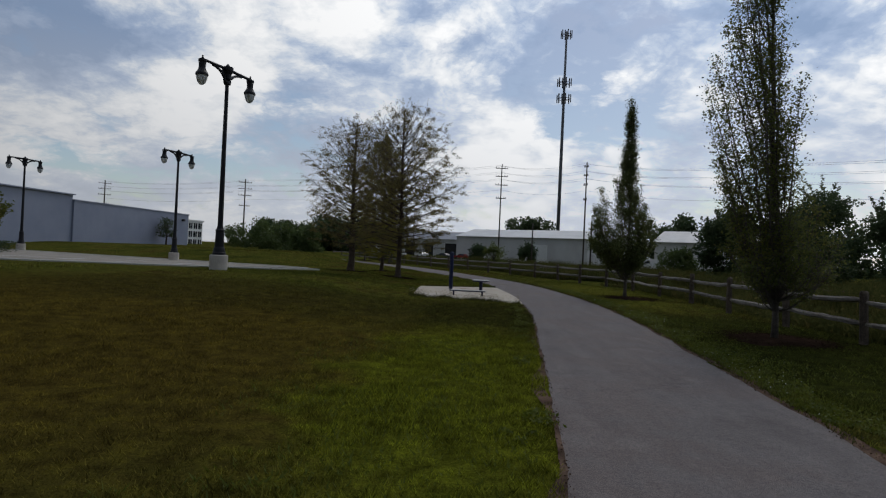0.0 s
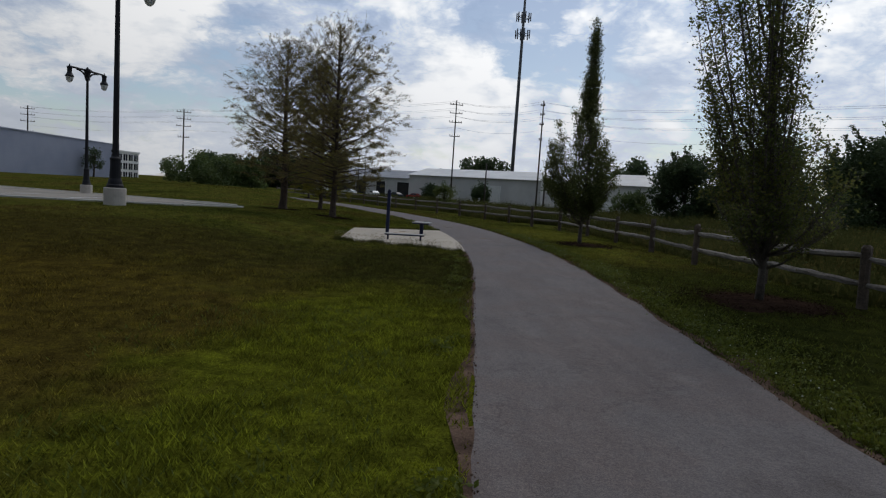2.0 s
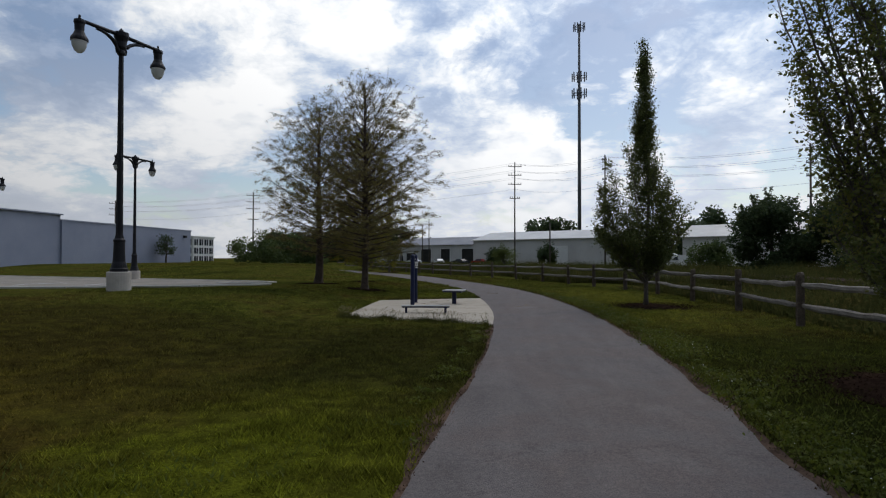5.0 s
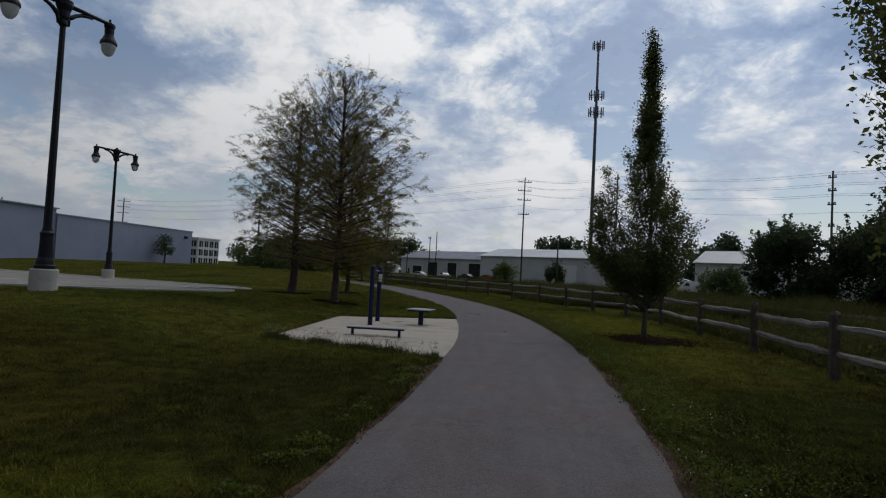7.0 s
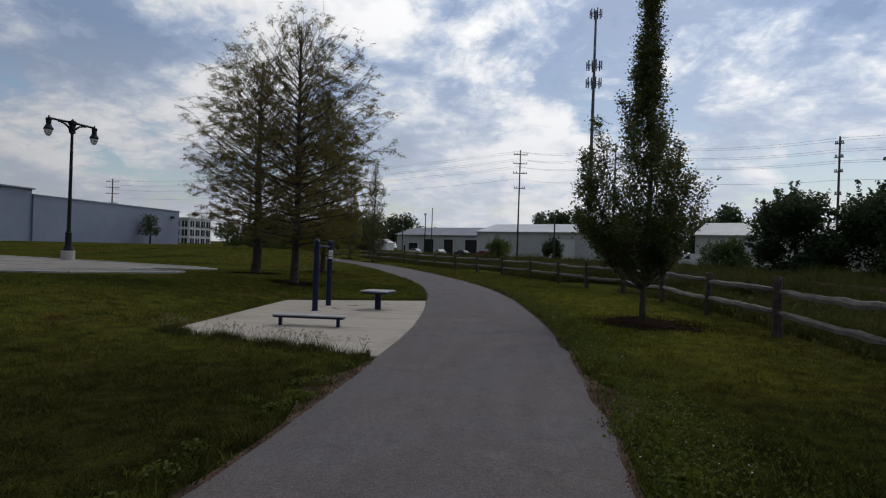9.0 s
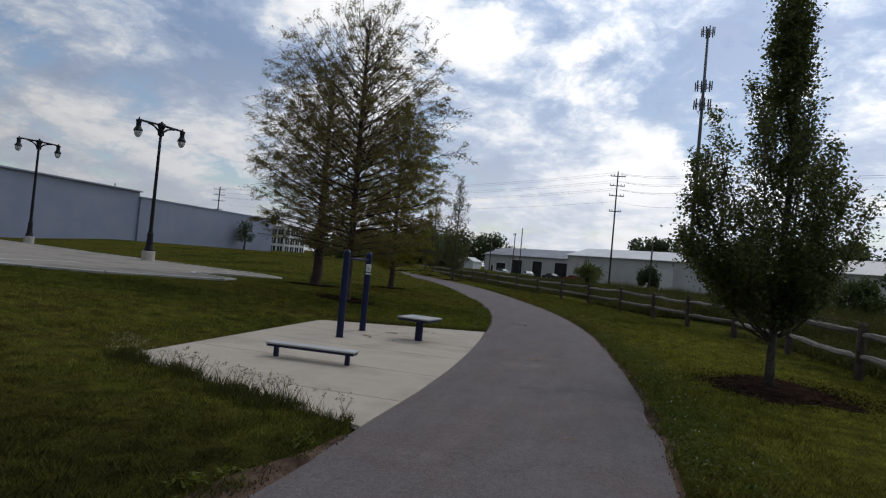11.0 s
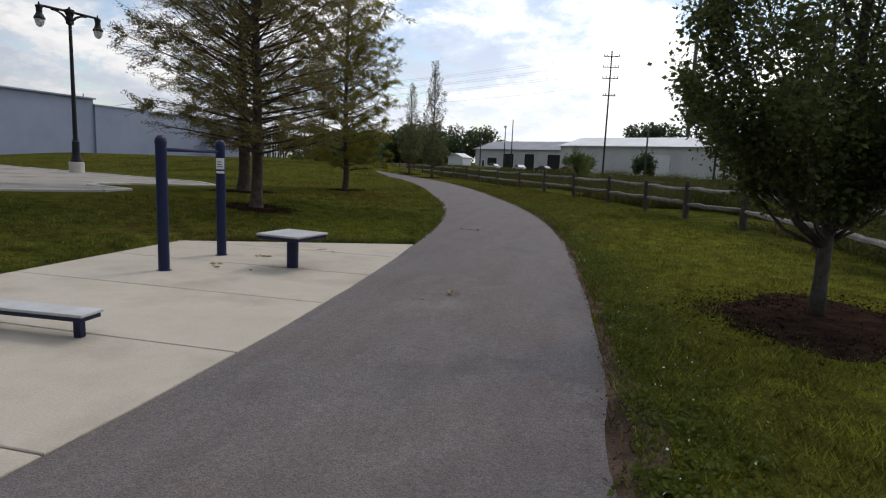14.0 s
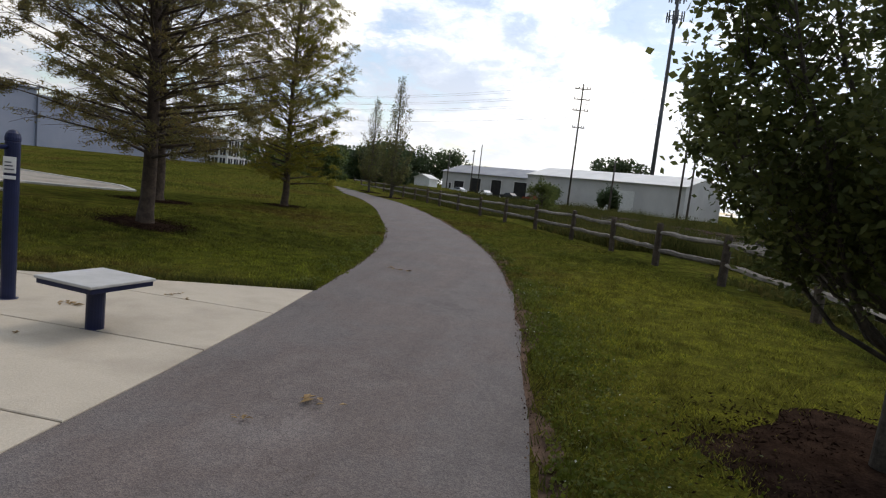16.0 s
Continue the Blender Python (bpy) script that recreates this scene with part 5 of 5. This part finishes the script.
def railway():
    line = along([(24, -30), (23.4, 0), (22.5, 28), (20, 50), (15, 68), (8, 86), (-4, 108), (-22, 135), (-50, 170)], 2.0)
    t = thing("railway", (0, 0, 0), "single railway track on grey ballast behind the fence", "railway", kind="structure")
    n = len(line)
    v, f = [], []
    rails = ([], [])
    for i, p in enumerate(line):
        d = (line[min(i + 1, n - 1)] - line[max(i - 1, 0)]).normalized()
        s = Vector((d.y, -d.x, 0))
        for off, z in ((-2.6, -0.05), (-1.5, 0.30), (1.5, 0.30), (2.6, -0.05)):
            q = p + s * off
            v.append((q.x, q.y, z))
        for k, off in enumerate((-0.72, 0.72)):
            rails[k].append(p + s * off + Vector((0, 0, 0.47)))
    for i in range(n - 1):
        for k in range(3):
            a = i * 4 + k
            f.append((a, a + 1, a + 5, a + 4))
    mesh_part("ballast", v, f, M_BALLAST, t, "grey stone ballast")
    for k in range(2):
        tb = Tubes()
        tb.add(rails[k], [0.075] * n, 6)
        mesh_part("rail", tb.v, tb.f, M_RUST, t, "rusty steel rail")
    dense = along([(p.x, p.y) for p in line[::3]], 0.62)
    bm = bmesh.new()
    box(bm, (-1.3, -0.12, 0.28), (1.3, 0.12, 0.40))
    me = bpy.data.meshes.new("sleeper")
    bm.to_mesh(me)
    bm.free()
    me.materials.append(M_POLE)
    made = 0
    for i in range(1, len(dense) - 1):
        p = dense[i]
        if 5 < p.y < 95 and made < 200:
            d = (dense[i + 1] - dense[i - 1]).normalized()
            ob = new("sleeper", me)
            ob.parent = t
            ob.matrix_basis = pose(p.x, p.y, 0, 0, 0, math.degrees(math.atan2(d.y, d.x)) - 90)
            made += 1


railway()

# ---- woods, shrubs and weeds ----


def round_tree(at, H, R, label, seed, mat, n=2600, leaf=0.42, z0=0.0, low=0.12, name="tree", category="tree"):
    """A broad-crowned tree or bush: trunk, limbs, and leaf clumps on many uneven lobes."""
    rs = np.random.RandomState(seed)
    rng = random.Random(seed)
    t = thing(name, (at[0], at[1], z0 + ground_at(*at)), label, category, "far trees" if name == "tree" else "bushes")
    tb = Tubes()
    tb.add([(0, 0, -0.2), (0.1, 0, H * 0.3), (0, 0.1, H * 0.6)], [0.035 * H, 0.026 * H, 0.012 * H], 7)
    lobes = []
    for i in range(18):
        a, f = i * 2.4, rng.uniform(low + 0.1, 0.9)
        rr = R * math.sqrt(max(0.05, 1 - (2 * f - 0.85) ** 2)) * rng.uniform(0.35, 0.75)
        c = Vector((math.cos(a) * rr, math.sin(a) * rr, H * f))
        lobes.append((c, R * rng.uniform(0.28, 0.5)))
        tb.add([(0, 0, H * min(f, 0.5) * 0.7), c * 0.6 + Vector((0, 0, H * f * 0.35)), c], [0.012 * H, 0.008 * H, 0.003 * H], 5)
    mesh_part("trunk", tb.v, tb.f, M_BARK, t, smooth=True)
    pos = []
    for c, r in lobes:
        k = int(n / len(lobes))
        d = rs.normal(size=(k, 3))
        d /= np.linalg.norm(d, axis=1)[:, None]
        pos.append(np.array(c) + d * (r * rs.uniform(0.0, 1.1, k) ** 0.4)[:, None] * np.array([1, 1, 0.8]))
    # sprays that stick out of the outline
    for k in range(90):
        c, r = lobes[k % len(lobes)]
        d = rs.normal(size=3) + np.array([0, 0, 0.8])
        d /= np.linalg.norm(d)
        m = max(6, n // 500)
        pos.append(np.array(c) + d * (r * rs.uniform(0.7, 1.55, m))[:, None] + rs.normal(0, leaf * 0.35, (m, 3)))
    pos = np.concatenate(pos)
    pos = pos[pos[:, 2] > max(0.05, H * low * 0.5)]
    leaf_mesh("crown", pos, leaf, mat, t, seed, slim=0.7)
    return t


def woods(name, label, spots, mat, seed, leaf=0.75, per=2200):
    """A far belt of trees that nobody could count, as one mass of leaf clumps."""
    rs = np.random.RandomState(seed)
    pos = []
    for x, y, H, R in spots:
        for _ in range(9):
            f = rs.uniform(0.1, 0.85)
            a = rs.uniform(0, 6.28)
            c = np.array([x + math.cos(a) * R * 0.6, y + math.sin(a) * R * 0.6, H * f])
            r = R * rs.uniform(0.3, 0.55)
            k = per // 9
            d = rs.normal(size=(k, 3))
            d /= np.linalg.norm(d, axis=1)[:, None]
            pos.append(c + d * (r * rs.uniform(0.0, 1.08, k) ** 0.4)[:, None])
    pos = np.concatenate(pos)
    pos = pos[pos[:, 2] > 0]
    ob = leaf_mesh(name, pos, leaf, mat, None, seed, slim=0.75)
    return tagged(ob, label, "trees", kind="stuff")


def belt(x0, y0, x1, y1, n, h0, h1, seed, r=0.62):
    rng = random.Random(seed)
    out = []
    for i in range(n):
        u = (i + rng.uniform(-0.3, 0.3)) / max(1, n - 1)
        H = rng.uniform(h0, h1)
        out.append((x0 + (x1 - x0) * u + rng.uniform(-2, 2), y0 + (y1 - y0) * u + rng.uniform(-3, 3), H, H * r))
    return out


woods("woods", "belt of dark green trees beyond the lawn", belt(-46, 146, -22, 130, 8, 5.0, 8.0, 1) + belt(-60, 168, -44, 205, 5, 7, 10, 11), L_WOODS, 1)
woods("woods", "lighter green trees with gaps beside the warehouse", belt(-58, 150, -30, 138, 7, 4.0, 6.8, 14, 0.5), L_LIGHT, 15, leaf=0.4)
woods("woods", "light green young trees at the edge of the far lawn", belt(-39, 114, -26, 107, 6, 4.5, 7.0, 2), L_LIGHT, 2, leaf=0.35)
woods("woods", "dark trees behind the far sheds", belt(-20, 225, 10, 215, 5, 8, 10, 3), L_WOODS, 3, leaf=0.9)
woods("woods", "dark trees behind the low grey shed", belt(60, 165, 105, 118, 10, 10, 15, 4), L_WOODS, 4, leaf=0.8)
woods("woods", "dark trees beside the far bend of the path", belt(-48, 212, -32, 219, 5, 11, 15, 6), L_WOODS, 6)
round_tree((30.6, 67), 7.2, 4.2, "large dark green bushy tree beyond the railway", 51, L_WOODS, 27000, 0.25, low=-0.1)
round_tree((37.5, 63.5), 9.2, 4.8, "large dark green bushy tree beyond the railway", 52, L_WOODS, 27000, 0.27, low=-0.1)
round_tree((43, 55), 9.2, 5.2, "large dark green bushy tree beyond the railway", 53, L_WOODS, 29000, 0.27, low=-0.1)
round_tree((27.5, 74), 2.9, 2.6, "light green shrub beyond the railway", 54, L_LIGHT, 9000, 0.2, low=-0.1)
round_tree((66, 84), 12.0, 5.5, "large dark green tree beyond the railway", 56, L_WOODS, 14000, 0.4, low=-0.1)
woods("woods", "dark green trees rising behind the grey sheds", [(21, 226, 17.5, 8), (28, 224, 16.5, 7), (57, 178, 16.5, 7.5), (67, 170, 15.5, 7), (75, 164, 15, 7)], L_WOODS, 71, leaf=0.95, per=2600)
round_tree((17.0, 150), 4.6, 2.7, "dark round bush in front of a grey shed", 57, L_WOODS, 5000, 0.34, low=-0.08, name="bush", category="bush")
round_tree((4.9, 160), 3.8, 2.6, "dark round bush in front of a grey shed", 58, L_WOODS, 5000, 0.34, low=-0.08, name="bush", category="bush")
round_tree((4.9, 75), 3.0, 1.5, "light green wispy bush among weeds behind the fence", 59, L_WISP, 2600, 0.14, low=-0.08, name="bush", category="bush")
round_tree((-53.3, 107), 5.0, 1.9, "small dark tree in front of the warehouse wall", 60, L_WOODS, 1100, 0.22, low=0.2)
round_tree((-38.2, 47.4), 5.2, 2.0, "young round-headed tree beside the parking lot", 61, L_UPRIGHT, 2600, 0.24, low=0.35)


def hedge():
    rs = np.random.RandomState(8)
    t = thing("hedge", (0, 0, 0), "clipped low dark green hedge at the lot's edge", "hedge")
    n = 9000
    p = np.stack([rs.uniform(-56, -35.8, n), rs.uniform(-0.9, 0.9, n), rs.uniform(0, 1, n) ** 0.6 * 0.95], 1)
    p[:, 1] += 47.4 + (-p[:, 0] - 35.8) * 0.05
    leaf_mesh("leaves", p, 0.16, L_WOODS, t, 8)


hedge()


def weeds():
    """Rough growth behind the fence: tall grasses and leafy weeds."""
    rs = np.random.RandomState(12)
    fx, fy = np.array([p[0] for p in FENCE]), np.array([p[1] for p in FENCE])
    xs, ys = [], []
    for lo, hi, n in ((0.5, 3.0, 34000), (3.0, 9.2, 70000), (14.5, 30, 80000), (30, 48, 30000)):
        y = rs.uniform(2, 108, n)
        x = np.interp(y, fy, fx) + rs.uniform(lo, hi, n)
        keep = np.array([noise.noise(Vector((a * 0.16, b * 0.16, lo))) > -0.25 for a, b in zip(x, y)])
        xs.append(x[keep])
        ys.append(y[keep])
    x, y = np.concatenate(xs), np.concatenate(ys)
    d = x - np.interp(y, fy, fx)
    h = np.where(d < 3.0, rs.uniform(0.2, 0.75, len(x)), np.where(d < 14.5, rs.uniform(0.45, 1.25, len(x)), rs.uniform(0.5, 1.35, len(x)))) * (0.7 + 0.5 * np.sin(x * 0.5) * np.sin(y * 0.37))
    h = np.maximum(h, 0.15)
    tagged(blade_mesh("weeds", x, y, np.zeros(len(x)), h, 0.05, 0.35, L_WEED, 12), "tall rough grass and weeds behind the fence", "weeds", kind="stuff")
    pick = rs.choice(len(x), 150000)
    pos = np.stack([x[pick] + rs.normal(0, 0.2, 150000), y[pick] + rs.normal(0, 0.2, 150000), h[pick] * rs.uniform(0.1, 1.0, 150000)], 1)
    tagged(leaf_mesh("weed_leaves", pos, 0.13, L_WEED, None, 13), "leafy yellow-green weeds behind the fence", "weeds", kind="stuff")


weeds()

# ---- grass, clover and litter ----


def lawn_blades():
    rs = np.random.RandomState(20)
    chunks = []
    # denser in the strips that lie close to the walker, thinner further off
    for lo, hi, y0, y1, n in ((-4.5, -HALF, -1, 30, 170000), (-9.5, -4.5, 0, 34, 110000), (HALF, 3.2, 0, 34, 100000), (3.2, 6.4, 4, 40, 80000), (-8, -HALF, 29, 46, 70000), (HALF, 6.5, 34, 62, 70000), (6.4, 8.5, 4, 34, 30000), (-16, -9.5, 2, 30, 60000)):
        y = rs.uniform(y0, y1, n)
        off = rs.uniform(lo, hi, n)
        cx = np.interp(y, LINE_XY[:, 1], LINE_XY[:, 0])
        chunks.append((cx + off, y, off))
    x = np.concatenate([c[0] for c in chunks])
    y = np.concatenate([c[1] for c in chunks])
    d = np.abs(off_path(x, y))
    keep = d > HALF + 0.02 + 0.14 * rs.uniform(0, 1, len(x)) ** 2
    # keep the pad and the mulch rings clear
    inpad = (x > -0.72) & (x < 3.48) & (y > np.interp(x, [-0.62, 3.36], [22.27, 20.83])) & (y < np.interp(x, [-0.80, 2.90], [28.55, 30.12]))
    keep &= ~inpad
    for (mx, my), mr in (((8.65, 26.9), 1.25), ((8.72, 14.4), 1.25), ((-2.45, 33.72), 0.95), ((-6.36, 39.28), 1.15)):
        keep &= (x - mx) ** 2 + (y - my) ** 2 > mr * mr * rs.uniform(0.35, 1.2, len(x))
    # bare soil patches by the right-hand edge
    x, y = x[keep], y[keep]
    soil = np.array([noise.noise(Vector((b * 0.45, 7, 0))) for b in y])
    od = off_path(x, y)
    keep = ~((od > 0) & (od < HALF + 0.28 * np.clip(0.5 + soil * 1.6, 0.15, 2)) & (rs.uniform(0, 1, len(x)) < 0.7))
    x, y = x[keep], y[keep]
    tuft = np.array([noise.noise(Vector((a * 1.1, b * 1.1, 3.0))) for a, b in zip(x, y)])
    small = np.array([noise.noise(Vector((a * 4.3, b * 4.3, 8.0))) for a, b in zip(x, y)])
    h = rs.uniform(0.015, 0.055, len(x)) * (1.0 + 1.2 * np.clip(tuft, -0.6, 1) + 1.3 * np.clip(small, -0.5, 1))
    edge = np.exp(-((np.abs(off_path(x, y)) - HALF) / 0.3) ** 2)
    h *= 1 + 0.7 * edge
    z = height(x, y) - 0.004
    n = 70000
    fx, fy = rs.uniform(-40, 2, n), rs.uniform(44, 92, n)
    far = np.concatenate([fx, rs.uniform(-40, -14, 20000)]), np.concatenate([fy, rs.uniform(4, 26, 20000)])
    ok = (off_path(*far) < -HALF - 0.2) & (far[1] > np.where(far[1] > 40, 47.5 + 0.38 * (-far[0] - 11), 0))
    fx, fy = far[0][ok], far[1][ok]
    tagged(blade_mesh("far_grass", fx, fy, height(fx, fy) - 0.004, rs.uniform(0.04, 0.09, len(fx)), 0.035, 0.75, M_BLADE, 21), "mown grass beyond the parking lot", "grass", kind="stuff")
    k = rs.choice(len(x), 52000)
    k = k[np.array([noise.noise(Vector((x[q] * 0.55, y[q] * 0.55, 5.0))) for q in k]) > 0.0]
    k = k[((x[k] > -1.2) & ((y[k] < 12.5) | (y[k] > 29))) | (x[k] > 6)]
    tagged(blade_mesh("coarse_grass", x[k] + rs.normal(0, 0.03, len(k)), y[k] + rs.normal(0, 0.03, len(k)), z[k], rs.uniform(0.03, 0.075, len(k)), 0.02, 0.9, L_CLOVER, 22), "coarse bright green grass tufts in the lawn", "grass", kind="stuff")
    tagged(blade_mesh("grass", x, y, z, h, rs.uniform(0.006, 0.017, len(x)) * (1 + np.clip(np.hypot(x - 4, y - 18) - 14, 0, 20) / 20), 0.75, M_BLADE, 20), "short mown grass, green with dry brown patches", "grass", kind="stuff")


def edge_tufts():
    """Longer seeded grass along the pad's near edge and the path's ragged sides."""
    rs = np.random.RandomState(23)
    n = 5200
    x = rs.uniform(-0.7, 3.25, n)
    y = np.interp(x, [-0.62, 3.36], [22.3, 20.86]) + 0.08 - np.abs(rs.normal(0, 0.20, n))
    h = rs.uniform(0.05, 0.17, n) + 0.16 * (rs.uniform(0, 1, n) < 0.07)
    thick = np.array([noise.noise(Vector((a * 1.3, b * 1.3, 2.0))) for a, b in zip(x, y)])
    stay = (thick > 0.05) | (rs.uniform(0, 1, n) < 0.25)
    x, y, h = x[stay], y[stay], h[stay] * (0.8 + 0.5 * np.clip(thick[stay], 0, 1))
    seeds = np.stack([x, y, h], 1)[h > 0.17]
    seeds = np.repeat(seeds, 6, axis=0) + rs.normal(0, 0.012, (6 * len(seeds), 3))
    tagged(leaf_mesh("seed_heads", seeds, 0.022, M_SEED, None, 27, slim=0.5), "pale seed heads on long grass by the pad", "grass", kind="stuff")
    n2 = 1800
    y2 = rs.uniform(6, 40, n2)
    x2 = np.interp(y2, LINE_XY[:, 1], LINE_XY[:, 0]) + HALF + np.abs(rs.normal(0.16, 0.12, n2))
    h2 = rs.uniform(0.04, 0.13, n2)
    n3 = 1500
    x3 = rs.uniform(-0.5, 2.9, n3)
    y3 = np.interp(x3, [-0.80, 2.90], [28.57, 30.17]) + np.abs(rs.normal(0, 0.10, n3))
    h3 = rs.uniform(0.04, 0.14, n3)
    X, Y, Hh = np.concatenate([x, x2, x3]), np.concatenate([y, y2, y3]), np.concatenate([h, h2, h3])
    tagged(blade_mesh("long_grass", X, Y, np.zeros(len(X)), Hh, 0.012, 0.5, L_WEED, 23), "longer seeding grass at the edge of the pad", "grass", kind="stuff")


def clover():
    rs = np.random.RandomState(25)
    n = 26000
    y = rs.uniform(3, 34, n)
    x = np.interp(y, LINE_XY[:, 1], LINE_XY[:, 0]) + HALF + 0.1 + np.abs(rs.normal(0, 0.55, n))
    keep = np.array([noise.noise(Vector((a * 0.7, b * 0.5, 9.0))) > -0.12 for a, b in zip(x, y)])
    x, y = x[keep], y[keep]
    pos = np.stack([x, y, rs.uniform(0.02, 0.06, len(x))], 1)
    tagged(leaf_mesh("clover", pos, 0.028, L_CLOVER, None, 25, slim=0.9), "low clover along the path's edge", "clover", kind="stuff")
    k = rs.choice(len(x), 230)
    pos = np.stack([x[k], y[k], rs.uniform(0.05, 0.09, 230)], 1)
    tagged(leaf_mesh("clover_flowers", pos, 0.016, M_FLOWER, None, 26, slim=1.0), "small white clover flowers", "flowers", kind="stuff")


def litter(at, size, seed, label):
    """A curled dead leaf cluster lying flat."""
    rng = random.Random(seed)
    bm = bmesh.new()
    for _ in range(7):
        c = Vector((rng.gauss(0, size * 0.3), rng.gauss(0, size * 0.18), 0.006))
        a = rng.uniform(0, 6.28)
        d, w = Vector((math.cos(a), math.sin(a), 0)), Vector((-math.sin(a), math.cos(a), 0))
        s = size * rng.uniform(0.25, 0.5)
        q = [c - d * s * 0.5, c + w * s * 0.22 + Vector((0, 0, s * 0.18)), c + d * s * 0.5 + Vector((0, 0, s * 0.1)), c - w * s * 0.22 + Vector((0, 0, s * 0.15))]
        v = [bm.verts.new(p) for p in q]
        bm.faces.new((v[0], v[1], v[2]))
        bm.faces.new((v[0], v[2], v[3]))
    ob = part("dead_leaves", bm, M_DEAD)
    ob.matrix_basis = pose(*at, 0, 0, rng.uniform(0, 360))
    tagged(ob, label, "dead leaves", "fallen leaves")


def edge_crumbs():
    """Loose soil, gravel and dead bits along the asphalt's edges."""
    rs = np.random.RandomState(29)
    n = 5200
    y = rs.uniform(-1, 42, n)
    side = np.where(rs.uniform(0, 1, n) < 0.62, 1.0, -1.0)
    keep = (side > 0) | (y < 20.8) | (y > 30.3)
    y, side = y[keep], side[keep]
    x = np.interp(y, LINE_XY[:, 1], LINE_XY[:, 0]) + side * (HALF + np.where(side > 0, np.abs(rs.normal(0.03, 0.13, len(y))) - 0.04, np.abs(rs.normal(0.0, 0.05, len(y))) - 0.03))
    pos = np.stack([x, y, rs.uniform(0.008, 0.022, len(y))], 1)
    tagged(leaf_mesh("edge_crumbs", pos, 0.018, M_SOIL, None, 29, slim=0.8), "loose soil and gravel crumbs along the path's edge", "soil", kind="stuff")


def edge_weeds():
    """Broad-leaved weeds and ragged clumps that lean over the asphalt's edges."""
    rs = np.random.RandomState(31)
    spots = []
    for side, y0, y1, n in ((1, 4, 44, 330), (-1, -1, 20.5, 90), (-1, 30.2, 42, 120)):
        y = rs.uniform(y0, y1, n)
        x = np.interp(y, LINE_XY[:, 1], LINE_XY[:, 0]) + side * (HALF + 0.12 + np.abs(rs.normal(0, 0.24, n)))
        thick = np.array([noise.noise(Vector((b * 0.6, side * 5.0, 1.0))) for b in y])
        stay = thick > -0.1
        spots.append(np.stack([x[stay], y[stay]], 1))
    c = np.concatenate(spots)
    size = rs.uniform(0.05, 0.17, len(c))
    pick = np.repeat(np.arange(len(c)), 46)
    d = rs.normal(0, 0.55, (len(pick), 2)) * size[pick][:, None]
    rise = np.clip(1.0 - np.linalg.norm(d, axis=1) / (1.5 * size[pick]), 0.08, 1.0) * size[pick] * 0.62 * rs.uniform(0.3, 1.1, len(pick))
    pos = np.stack([c[pick, 0] + d[:, 0], c[pick, 1] + d[:, 1], rise + 0.01], 1)
    tagged(leaf_mesh("edge_weeds", pos, 0.046, L_CLOVER, None, 31, slim=0.55), "low broad-leaved weeds along the path's ragged edges", "weeds", kind="stuff")


lawn_blades()
edge_weeds()
edge_crumbs()
edge_tufts()
clover()
for i, (x, y, s) in enumerate(((1.07, 26.85, 0.28), (1.3, 27.75, 0.28), (1.75, 28.75, 0.18), (2.0, 28.62, 0.12), (1.7, 26.7, 0.10))):
    litter((x, y, 0.014), s, i, "curled brown dead leaf on the concrete pad")
for i, (x, y, s) in enumerate(((4.52, 26.4, 0.26), (3.46, 32.9, 0.34), (4.2, 25.9, 0.12), (5.3, 21.5, 0.10))):
    litter((x, y, 0.032), s, 10 + i, "brown leaf litter on the asphalt path")


def bay_stripe(a, b, w=0.12):
    """A faded painted line lying on the lot."""
    A, B = Vector((*a, 0)), Vector((*b, 0))
    d = (B - A).normalized()
    s = Vector((d.y, -d.x, 0)) * w / 2
    n = 8
    v, f = [], []
    for i in range(n + 1):
        p = A.lerp(B, i / n)
        for k in (-1, 1):
            q = p + s * k
            v.append((q.x, q.y, ground_at(q.x, q.y) + 0.037))
    for i in range(n):
        f.append((2 * i, 2 * i + 1, 2 * i + 3, 2 * i + 2))
    tagged(mesh_part("trim_stripe", v, f, M_PLATE), "faded white parking bay line", "paint line", kind="structure")


for k in range(6):
    x = -13.5 - 3.0 * k
    bay_stripe((x, 30.2 - 0.2 * k), (x - 1.2, 35.2 - 0.2 * k))
